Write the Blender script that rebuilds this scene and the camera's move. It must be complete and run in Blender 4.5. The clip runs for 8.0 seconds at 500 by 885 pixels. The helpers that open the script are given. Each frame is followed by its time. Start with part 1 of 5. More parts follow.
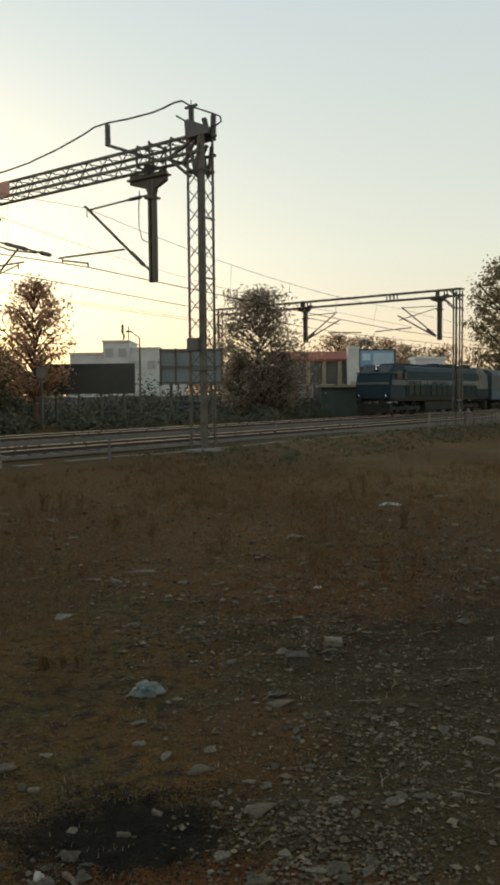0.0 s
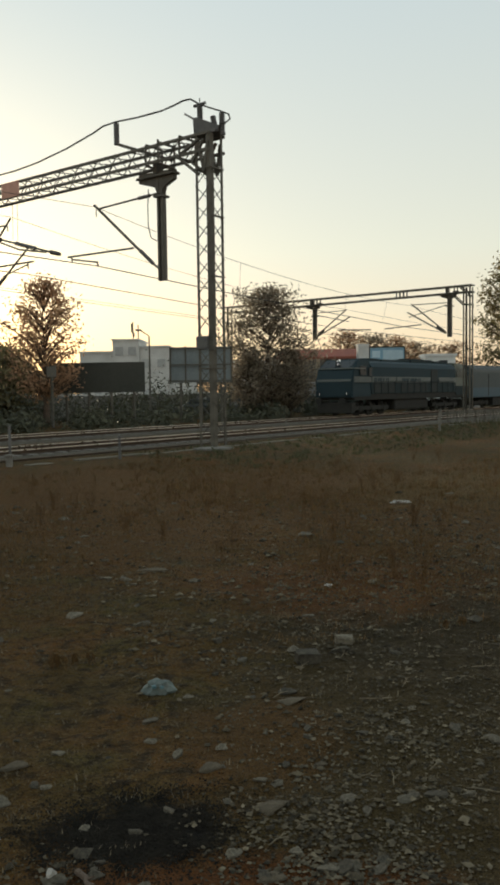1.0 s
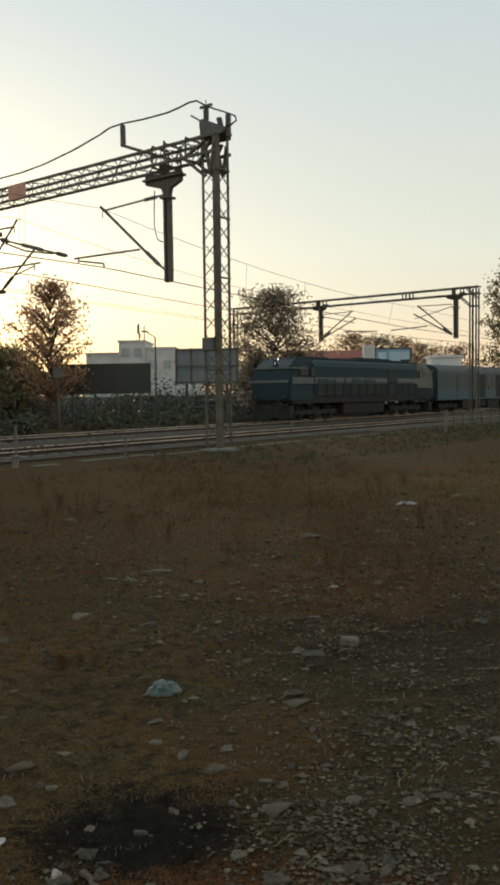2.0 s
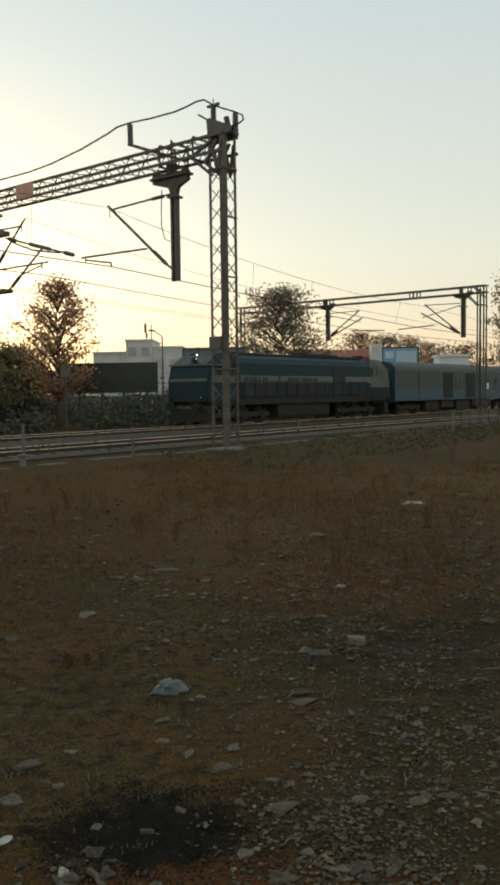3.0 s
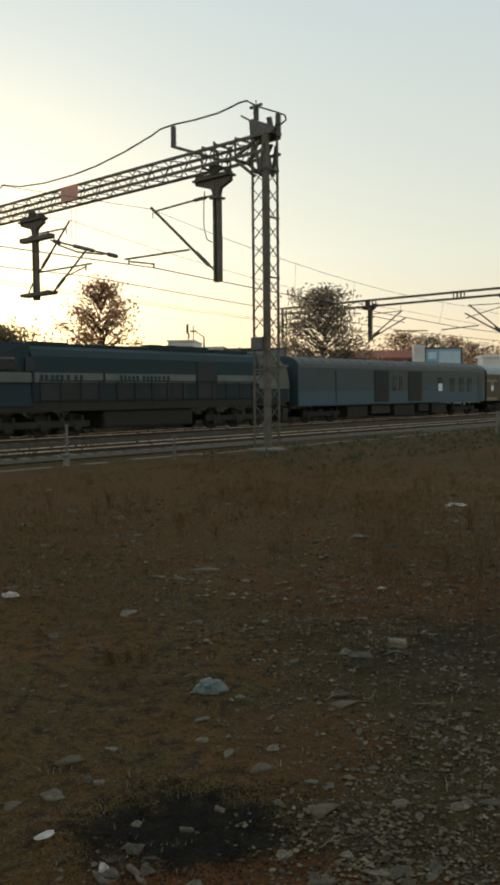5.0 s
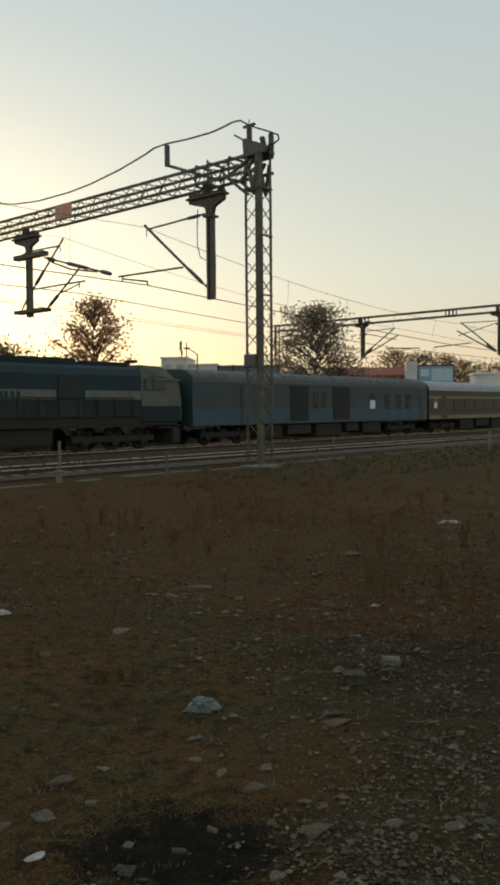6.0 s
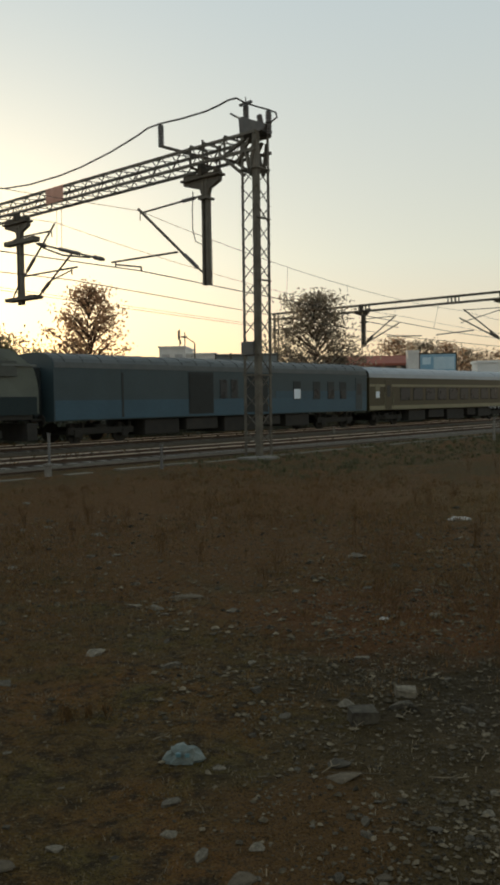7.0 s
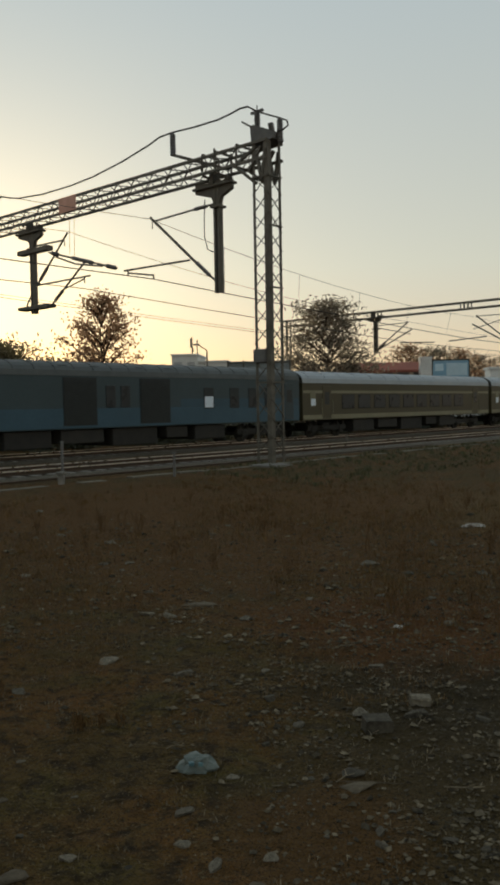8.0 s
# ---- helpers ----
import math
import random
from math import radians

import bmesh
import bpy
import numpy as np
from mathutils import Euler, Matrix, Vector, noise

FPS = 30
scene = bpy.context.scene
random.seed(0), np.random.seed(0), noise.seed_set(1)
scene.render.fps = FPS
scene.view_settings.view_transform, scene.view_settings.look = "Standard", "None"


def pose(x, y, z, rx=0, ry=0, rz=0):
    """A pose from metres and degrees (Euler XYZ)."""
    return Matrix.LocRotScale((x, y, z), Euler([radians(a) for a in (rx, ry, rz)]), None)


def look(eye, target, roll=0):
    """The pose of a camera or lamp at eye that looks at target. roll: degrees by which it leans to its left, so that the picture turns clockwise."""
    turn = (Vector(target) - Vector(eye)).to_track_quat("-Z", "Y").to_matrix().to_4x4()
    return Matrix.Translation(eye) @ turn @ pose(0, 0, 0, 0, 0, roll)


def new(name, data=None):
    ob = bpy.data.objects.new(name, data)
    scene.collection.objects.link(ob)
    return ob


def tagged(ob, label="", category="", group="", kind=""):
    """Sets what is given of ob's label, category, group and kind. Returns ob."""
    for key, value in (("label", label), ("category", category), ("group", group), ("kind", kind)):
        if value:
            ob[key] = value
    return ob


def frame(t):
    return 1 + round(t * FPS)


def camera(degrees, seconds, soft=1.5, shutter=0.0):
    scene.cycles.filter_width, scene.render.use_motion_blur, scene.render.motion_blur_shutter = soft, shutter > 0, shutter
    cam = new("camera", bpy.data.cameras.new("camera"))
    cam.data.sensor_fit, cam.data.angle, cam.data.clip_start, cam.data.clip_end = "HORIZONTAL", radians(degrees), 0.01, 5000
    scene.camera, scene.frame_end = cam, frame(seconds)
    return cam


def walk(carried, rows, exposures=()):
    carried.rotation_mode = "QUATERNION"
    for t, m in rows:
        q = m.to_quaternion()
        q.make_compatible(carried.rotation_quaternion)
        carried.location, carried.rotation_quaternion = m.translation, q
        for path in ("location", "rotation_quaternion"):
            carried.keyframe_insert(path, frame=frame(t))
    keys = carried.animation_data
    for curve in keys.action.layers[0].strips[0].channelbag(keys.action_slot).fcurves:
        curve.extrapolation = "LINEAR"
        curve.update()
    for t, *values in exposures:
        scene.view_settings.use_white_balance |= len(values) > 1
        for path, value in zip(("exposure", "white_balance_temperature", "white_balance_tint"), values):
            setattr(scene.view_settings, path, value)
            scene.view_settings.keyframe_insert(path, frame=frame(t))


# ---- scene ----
cam = camera(33.2, 8.0, soft=3.3, shutter=0.2)
# seconds, yaw, pitch, roll, metres ahead
PATH = [
    (0.0, 0.0, -3.35, 0.5, 0.0), (0.5, 0.43, -3.295, 0.522, 0.0), (1.0, 0.665, -3.483, 0.778, 0.0),
    (1.5, 0.783, -3.426, 0.729, 0.0), (1.7, 0.90, -3.46, 0.72, 0.0), (2.8, 1.42, -3.06, 0.68, 0.0),
    (3.0, 1.534, -3.441, 0.68, 0.0), (3.5, 3.066, -3.524, 0.767, 0.0), (3.7, 4.55, -3.83, 0.8, 0.0),
    (4.0, 5.07, -3.833, 0.853, 0.0), (4.2, 4.229, -3.951, 0.725, 0.0), (5.3, 4.365, -3.245, 0.5, 0.0),
    (5.5, 3.645, -3.494, 0.70, 0.0), (6.0, 3.881, -2.221, 0.512, 0.0), (6.2, 3.72, -1.93, 0.6, 0.0),
    (6.3, 3.68, -2.05, 0.62, 0.04), (6.5, 3.70, -2.45, 0.65, 0.37), (6.7, 3.78, -2.81, 0.7, 0.74),
    (7.0, 3.87, -2.93, 0.75, 1.1), (7.5, 4.25, -3.13, 1.1, 1.11), (8.0, 4.72, -2.42, 1.0, 1.11),
]
walk(cam, [(t, pose(0, d, 2.3, 90 + p, r, y)) for t, y, p, r, d in PATH],
     exposures=[(0.0, 0.0, 6500, 5), (4.2, 0.0, 6500, 5), (5.5, -0.1, 6500, 5), (6.2, -0.25, 6500, 5), (7.0, -0.18, 6500, 6), (8.0, -0.4, 6500, 6)])

# ---- light ----
SUN_AZ, SUN_EL = -24.0, 7.0
world = bpy.data.worlds.new("evening_sky")
scene.world = world
world.use_nodes = True
wt = world.node_tree
sky = wt.nodes.new("ShaderNodeTexSky")
sky.sky_type = "NISHITA"
sky.sun_disc = False
sky.sun_elevation, sky.sun_rotation = radians(SUN_EL), radians(SUN_AZ)
sky.air_density, sky.dust_density, sky.ozone_density = 1.0, 1.2, 2.0
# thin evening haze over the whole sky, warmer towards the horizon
wn, wl = wt.nodes, wt.links
wn["Background"].inputs[1].default_value = 0.046
wl.new(sky.outputs[0], wn["Background"].inputs[0])
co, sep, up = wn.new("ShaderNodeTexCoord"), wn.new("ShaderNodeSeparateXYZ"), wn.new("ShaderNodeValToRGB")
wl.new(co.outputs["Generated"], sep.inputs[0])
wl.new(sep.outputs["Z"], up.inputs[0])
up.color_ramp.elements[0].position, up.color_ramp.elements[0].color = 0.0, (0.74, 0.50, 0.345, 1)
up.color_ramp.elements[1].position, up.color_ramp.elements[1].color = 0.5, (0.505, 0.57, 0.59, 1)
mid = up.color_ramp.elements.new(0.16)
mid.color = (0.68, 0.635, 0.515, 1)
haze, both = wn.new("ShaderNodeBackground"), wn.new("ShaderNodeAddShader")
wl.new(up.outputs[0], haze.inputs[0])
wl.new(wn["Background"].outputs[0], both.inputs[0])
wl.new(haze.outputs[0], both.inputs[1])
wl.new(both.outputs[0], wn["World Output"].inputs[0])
sun = new("sun", bpy.data.lights.new("sun", "SUN"))
sun.data.energy, sun.data.angle, sun.data.color = 1.35, radians(4.0), (1.0, 0.80, 0.56)
a, e = radians(SUN_AZ), radians(SUN_EL)
sun.matrix_world = look((0, 0, 60), (-math.sin(a) * math.cos(e) * 50, -math.cos(a) * math.cos(e) * 50, 60 - math.sin(e) * 50))
# ---- materials ----


def material(name, a, b, scale=3.0, rough=0.7, metal=0.0, bump=0.3, fine=40.0, spec=0.4, transmit=0.0, own=0.12):
    """Two colours mixed by coarse and fine noise, with relief; own: how far each object differs."""
    m = bpy.data.materials.new(name)
    m.use_nodes = True
    t = m.node_tree
    n, l = t.nodes, t.links
    p = n["Principled BSDF"]
    co = n.new("ShaderNodeTexCoord")
    big, small = n.new("ShaderNodeTexNoise"), n.new("ShaderNodeTexNoise")
    big.inputs["Scale"].default_value, big.inputs["Detail"].default_value = scale, 5
    small.inputs["Scale"].default_value, small.inputs["Detail"].default_value = fine, 4
    l.new(co.outputs["Object"], big.inputs["Vector"])
    l.new(co.outputs["Object"], small.inputs["Vector"])
    add = n.new("ShaderNodeMath")
    add.operation = "MULTIPLY_ADD"
    l.new(small.outputs["Fac"], add.inputs[0])
    add.inputs[1].default_value = 0.5
    l.new(big.outputs["Fac"], add.inputs[2])
    ramp = n.new("ShaderNodeMapRange")
    ramp.inputs["From Min"].default_value, ramp.inputs["From Max"].default_value = 0.5, 1.0
    l.new(add.outputs[0], ramp.inputs["Value"])
    mix = n.new("ShaderNodeMix")
    mix.data_type = "RGBA"
    mix.inputs[6].default_value, mix.inputs[7].default_value = (*a, 1), (*b, 1)
    l.new(ramp.outputs[0], mix.inputs[0])
    info = n.new("ShaderNodeObjectInfo")
    val = n.new("ShaderNodeMapRange")
    val.inputs["To Min"].default_value, val.inputs["To Max"].default_value = 1 - own, 1 + own
    l.new(info.outputs["Random"], val.inputs["Value"])
    hsv = n.new("ShaderNodeHueSaturation")
    l.new(val.outputs[0], hsv.inputs["Value"])
    l.new(mix.outputs[2], hsv.inputs["Color"])
    l.new(hsv.outputs[0], p.inputs["Base Color"])
    rr = n.new("ShaderNodeMapRange")
    rr.inputs["To Min"].default_value, rr.inputs["To Max"].default_value = max(0.03, rough - 0.12), min(1, rough + 0.12)
    l.new(big.outputs["Fac"], rr.inputs["Value"])
    l.new(rr.outputs[0], p.inputs["Roughness"])
    p.inputs["Metallic"].default_value = metal
    p.inputs["Specular IOR Level"].default_value = spec
    p.inputs["Transmission Weight"].default_value = transmit
    if bump:
        bp = n.new("ShaderNodeBump")
        bp.inputs["Strength"].default_value, bp.inputs["Distance"].default_value = bump, 0.02
        l.new(small.outputs["Fac"], bp.inputs["Height"])
        l.new(bp.outputs[0], p.inputs["Normal"])
    return m


def leaf_material(name, a, b, through_light=0.35):
    m = material(name, a, b, 1.2, 0.6, 0, 0, 8, 0.3)
    t = m.node_tree
    n, l = t.nodes, t.links
    p, out = n["Principled BSDF"], n["Material Output"]
    tr, mx = n.new("ShaderNodeBsdfTranslucent"), n.new("ShaderNodeMixShader")
    geo, hue = n.new("ShaderNodeNewGeometry"), n.new("ShaderNodeHueSaturation")
    vary = n.new("ShaderNodeMapRange")
    vary.inputs["To Min"].default_value, vary.inputs["To Max"].default_value = 0.6, 1.45
    l.new(geo.outputs["Random Per Island"], vary.inputs["Value"])
    l.new(vary.outputs[0], hue.inputs["Value"])
    l.new(p.inputs["Base Color"].links[0].from_socket, hue.inputs["Color"])
    l.new(hue.outputs[0], p.inputs["Base Color"])
    l.new(hue.outputs[0], tr.inputs["Color"])
    mx.inputs[0].default_value = through_light
    l.new(p.outputs[0], mx.inputs[1])
    l.new(tr.outputs[0], mx.inputs[2])
    l.new(mx.outputs[0], out.inputs["Surface"])
    return m


def glow_material(name, colour, strength):
    m = bpy.data.materials.new(name)
    m.use_nodes = True
    p = m.node_tree.nodes["Principled BSDF"]
    p.inputs["Base Color"].default_value = (*colour, 1)
    p.inputs["Emission Color"].default_value = (*colour, 1)
    p.inputs["Emission Strength"].default_value = strength
    return m


def soil_material():
    """Bare earth: brown, rust-red and grey patches with grit."""
    m = bpy.data.materials.new("soil")
    m.use_nodes = True
    t = m.node_tree
    n, l = t.nodes, t.links
    p = n["Principled BSDF"]
    g = n.new("ShaderNodeNewGeometry")

    def cloud(scale, detail=6.0, rough=0.6):
        k = n.new("ShaderNodeTexNoise")
        k.inputs["Scale"].default_value, k.inputs["Detail"].default_value, k.inputs["Roughness"].default_value = scale, detail, rough
        l.new(g.outputs["Position"], k.inputs["Vector"])
        return k.outputs["Fac"]

    def step(fac, lo, hi):
        k = n.new("ShaderNodeMapRange")
        k.inputs["From Min"].default_value, k.inputs["From Max"].default_value = lo, hi
        l.new(fac, k.inputs["Value"])
        return k.outputs[0]

    def blend(fac, a, b):
        k = n.new("ShaderNodeMix")
        k.data_type = "RGBA"
        l.new(fac, k.inputs[0])
        for v, i in ((a, 6), (b, 7)):
            if isinstance(v, tuple):
                k.inputs[i].default_value = (*v, 1)
            else:
                l.new(v, k.inputs[i])
        return k.outputs[2]

    base = blend(step(cloud(0.35), 0.42, 0.6), (0.0981, 0.0587, 0.0143), (0.1617, 0.0710, 0.0163))
    base = blend(step(cloud(1.1), 0.48, 0.66), base, (0.0928, 0.0710, 0.0172))
    base = blend(step(cloud(0.6, 8, 0.7), 0.52, 0.68), base, (0.0716, 0.0562, 0.0229))
    base = blend(step(cloud(7.0), 0.48, 0.66), base, (0.0198, 0.0122, 0.0057))
    base = blend(step(cloud(19.0, 5), 0.54, 0.68), base, (0.0318, 0.0208, 0.0076))
    base = blend(step(cloud(38.0, 3), 0.58, 0.70), base, (0.1989, 0.1492, 0.0715))

    def patch(cx, cy, rx, ry, colour, under):
        off, div, size, add = n.new("ShaderNodeVectorMath"), n.new("ShaderNodeVectorMath"), n.new("ShaderNodeVectorMath"), n.new("ShaderNodeMath")
        off.operation, div.operation, size.operation, add.operation = "SUBTRACT", "MULTIPLY", "LENGTH", "MULTIPLY_ADD"
        l.new(g.outputs["Position"], off.inputs[0])
        off.inputs[1].default_value = (cx, cy, 0)
        l.new(off.outputs[0], div.inputs[0])
        div.inputs[1].default_value = (1 / rx, 1 / ry, 0)
        l.new(div.outputs[0], size.inputs[0])
        l.new(cloud(1.6, 7, 0.7), add.inputs[0])
        add.inputs[1].default_value = -1.6
        l.new(size.outputs["Value"], add.inputs[2])
        return blend(step(add.outputs[0], 0.45, -0.15), under, colour)

    base = patch(1.15, 5.6, 1.5, 2.9, (0.0743, 0.0513, 0.0191), base)    # grey stony patch
    base = patch(2.0, 9.0, 2.1, 2.9, (0.0424, 0.0305, 0.0123), base)     # dark grit
    base = patch(-1.0, 18.0, 9.0, 7.5, (0.1219, 0.0612, 0.0180), base)   # rust-red earth
    base = patch(1.0, 10.0, 1.6, 1.5, (0.1219, 0.0526, 0.0143), base)
    base = patch(0.0, 5.5, 0.55, 0.75, (0.1060, 0.0562, 0.0163), base)
    base = patch(-0.1, 3.75, 1.1, 0.3, (0.1258, 0.0465, 0.0114), base)
    base = patch(5.5, 19.0, 3.2, 4.0, (0.1326, 0.0806, 0.0286), base)     # worn pale path
    base = blend(step(cloud(75.0, 4, 0.7), 0.50, 0.62), base, (0.0220, 0.0154, 0.0072))   # crumbs and grit
    base = blend(step(cloud(140.0, 3, 0.7), 0.60, 0.70), base, (0.1650, 0.1265, 0.0770))
    base = patch(-0.70, 4.28, 0.44, 0.32, (0.011, 0.009, 0.0065), base)  # burnt soot stain
    l.new(base, p.inputs["Base Color"])
    p.inputs["Roughness"].default_value = 0.95
    p.inputs["Specular IOR Level"].default_value = 0.15
    mixh = n.new("ShaderNodeMath")
    mixh.operation = "MULTIPLY_ADD"
    l.new(cloud(45.0, 5), mixh.inputs[0])
    mixh.inputs[1].default_value = 0.35
    l.new(cloud(9.0, 6), mixh.inputs[2])
    bp = n.new("ShaderNodeBump")
    bp.inputs["Strength"].default_value, bp.inputs["Distance"].default_value = 1.0, 0.16
    l.new(mixh.outputs[0], bp.inputs["Height"])
    l.new(bp.outputs[0], p.inputs["Normal"])
    return m


SOIL = soil_material()
BALLAST = material("ballast", (0.046, 0.039, 0.028), (0.11, 0.092, 0.068), 6, 0.95, 0, 1.0, 22, 0.2)
STEEL = material("galvanised_steel", (0.0756, 0.0684, 0.054), (0.126, 0.1152, 0.0936), 3, 0.6, 0.1, 0.1, 30)
DARKSTEEL = material("dark_steel", (0.085, 0.085, 0.085), (0.14, 0.135, 0.13), 3, 0.6, 0.1, 0.15, 30)
RAIL_SIDE = material("rusty_rail", (0.05, 0.033, 0.021), (0.085, 0.056, 0.038), 5, 0.75, 0.3, 0.3, 40)
RAIL_TOP = material("polished_rail", (0.50, 0.46, 0.40), (0.62, 0.58, 0.52), 4, 0.3, 0.75, 0.02, 60)
CONCRETE = material("concrete", (0.12, 0.112, 0.098), (0.21, 0.195, 0.17), 4, 0.9, 0, 0.4, 35)
PORCELAIN = material("dark_porcelain", (0.075, 0.07, 0.068), (0.12, 0.11, 0.105), 6, 0.3, 0, 0.05, 30)
REDPLATE = material("red_oxide_plate", (0.42, 0.22, 0.16), (0.54, 0.31, 0.24), 3, 0.6, 0, 0.1, 20)
WIRE = material("dull_wire", (0.06, 0.058, 0.055), (0.09, 0.085, 0.08), 5, 0.9, 0.0, 0, 30, 0.05)
BARK = material("bark", (0.08, 0.055, 0.04), (0.15, 0.11, 0.08), 4, 0.95, 0, 0.8, 20)
LEAF_DRY = leaf_material("dry_leaf", (0.36, 0.22, 0.13), (0.48, 0.31, 0.19), 0.75)
LEAF_GREEN = leaf_material("green_leaf", (0.26, 0.215, 0.16), (0.36, 0.30, 0.225), 0.75)
LEAF_DARK = leaf_material("dark_leaf", (0.17, 0.145, 0.07), (0.25, 0.205, 0.11), 0.65)
LEAF_SCRUB = leaf_material("scrub_leaf", (0.042, 0.045, 0.026), (0.075, 0.072, 0.042), 0.12)
STRAW = leaf_material("pale_straw", (0.12, 0.095, 0.06), (0.2, 0.165, 0.11), 0.3)
WEED = leaf_material("dry_weed", (0.11, 0.060, 0.022), (0.165, 0.098, 0.036), 0.45)
STRAW_DULL = leaf_material("dull_dry_grass", (0.085, 0.068, 0.028), (0.14, 0.11, 0.048), 0.4)
GRASS = leaf_material("verge_grass", (0.06, 0.065, 0.03), (0.10, 0.095, 0.05), 0.55)
STONE = material("loose_stone", (0.048, 0.041, 0.029), (0.150, 0.130, 0.096), 7, 0.9, 0, 0.6, 30, 0.25, own=0.5)
SLABSTONE = material("dull_slab", (0.066, 0.053, 0.036), (0.122, 0.099, 0.068), 6, 0.9, 0, 0.8, 30, 0.2, own=0.25)
DUCT = material("dirty_concrete", (0.085, 0.071, 0.050), (0.15, 0.128, 0.095), 3, 0.95, 0, 0.5, 25)
LOCO_BLUE = material("navy_paint", (0.0072, 0.02448, 0.03312), (0.01296, 0.03456, 0.04464), 1.0, 0.7, 0, 0.05, 12)
LOCO_LOW = material("grimy_navy_paint", (0.009, 0.02, 0.022), (0.017, 0.031, 0.034), 1.2, 0.8, 0, 0.15, 12)
STRIPE = material("cream_stripe_paint", (0.085, 0.09775, 0.0935), (0.136, 0.1487, 0.1403), 1.5, 0.55, 0, 0.05, 12)
CAB_PALE = material("pale_cab_paint", (0.07225, 0.085, 0.07225), (0.1062, 0.119, 0.09775), 1.2, 0.5, 0, 0.05, 12)
UNDER = material("underframe_grime", (0.017, 0.017, 0.015), (0.036, 0.033, 0.028), 3, 0.85, 0, 0.4, 20)
GLASS_DARK = material("dark_glazing", (0.018, 0.024, 0.028), (0.028, 0.034, 0.038), 2, 0.3, 0, 0, 10, 0.25)
GLASS_GREY = material("mid_grey_glazing", (0.05, 0.06, 0.055), (0.075, 0.088, 0.08), 2, 0.4, 0, 0, 10, 0.4)
# Panes paled nearly to the wall colour, as painted haze.
PANE_GREY = material("haze_grey_glazing", (0.34, 0.34, 0.33), (0.42, 0.42, 0.41), 2, 0.5, 0, 0, 10, 0.5)
GEN_GREY = material("blue_grey_coach_paint", (0.02326, 0.04284, 0.05018), (0.03672, 0.05875, 0.06732), 0.7, 0.5, 0, 0.08, 10)
GEN_BLUE = material("faded_blue_paint", (0.02295, 0.06247, 0.09052), (0.03697, 0.08415, 0.1179), 0.7, 0.5, 0, 0.08, 10)
GEN_ROOF = material("weathered_roof", (0.0525, 0.06, 0.06), (0.08625, 0.09375, 0.09375), 1.0, 0.6, 0.1, 0.15, 14)
LOUVRE = material("black_louvre", (0.017, 0.022, 0.022), (0.032, 0.037, 0.037), 3, 0.7, 0, 0.2, 20)
COACH_BODY = material("olive_brown_coach_paint", (0.04388, 0.0378, 0.01755), (0.0675, 0.05738, 0.02835), 0.8, 0.5, 0, 0.06, 10)
COACH_CREAM = material("cream_coach_paint", (0.1425, 0.135, 0.0825), (0.2025, 0.1875, 0.12), 0.8, 0.5, 0, 0.06, 10)
COACH_ROOF = material("silver_roof", (0.2312, 0.2584, 0.2788), (0.3128, 0.34, 0.3604), 1.0, 0.45, 0.1, 0.08, 14)
WHITEWASH = material("whitewash", (0.66, 0.66, 0.64), (0.8, 0.8, 0.77), 0.8, 0.85, 0, 0.2, 8)
OFFWHITE = material("grey_render", (0.5, 0.49, 0.47), (0.68, 0.67, 0.64), 0.5, 0.85, 0, 0.2, 6)
REDROOF = material("red_roof_sheet", (0.24, 0.075, 0.05), (0.33, 0.11, 0.07), 0.8, 0.6, 0, 0.1, 8)
SIGNBLUE = material("faded_blue_hoarding", (0.20, 0.38, 0.52), (0.30, 0.48, 0.61), 0.6, 0.6, 0, 0.05, 6)
SIGNPALE = material("pale_print", (0.40, 0.54, 0.62), (0.52, 0.64, 0.70), 0.8, 0.6, 0, 0.05, 6)
HOARD_BACK = material("grey_hoarding_sheet", (0.15, 0.18, 0.19), (0.24, 0.27, 0.28), 0.7, 0.6, 0.2, 0.1, 8)
HOARD_DARK = material("dark_sheet", (0.035, 0.038, 0.03), (0.06, 0.06, 0.05), 0.7, 0.7, 0, 0.1, 8)
HUTGREEN = material("dull_green_paint", (0.063, 0.084, 0.07), (0.105, 0.1288, 0.112), 0.8, 0.7, 0, 0.1, 8)
CREAMROOF = material("cream_roof_slab", (0.30, 0.24, 0.17), (0.42, 0.34, 0.25), 1.2, 0.8, 0, 0.2, 8)
# Dull grey; on the shed its darkness is painted shade.
SHEDWALL = material("dull_grey_wall", (0.13, 0.125, 0.11), (0.22, 0.21, 0.19), 0.7, 0.85, 0, 0.2, 8)
PLASTIC = material("white_plastic_film", (0.0595, 0.076, 0.07056), (0.1445, 0.164, 0.1498), 9, 0.75, 0, 0.5, 25, 0.25)
PAPER = material("dirty_paper", (0.26, 0.24, 0.21), (0.42, 0.40, 0.36), 14, 0.8, 0, 0.4, 30)
BAGBLUE = material("blue_print", (0.06, 0.13, 0.15), (0.10, 0.19, 0.21), 9, 0.45, 0, 0.3, 25)
ASH = material("black_ash", (0.012, 0.010, 0.008), (0.03, 0.026, 0.02), 9, 0.95, 0, 1.0, 45, 0.1)
LAMP_ON = glow_material("lamp_glass", (1.0, 0.95, 0.88), 1.6)
# Faint emission put into these panes for daylight; no lamp behind them.
PANE_GLOW = glow_material("glowing_pane", (0.55, 0.62, 0.68), 0.05)

# ---- mesh tools ----
UX, UY = math.sin(radians(37)), math.cos(radians(37))


def along(s, d):
    """Plan position s metres along the railway and d metres across it."""
    return UX * s - UY * d, UY * s + UX * d


def rail_pose(s, d, z=0.0):
    x, y = along(s, d)
    return pose(x, y, z, 0, 0, 53)


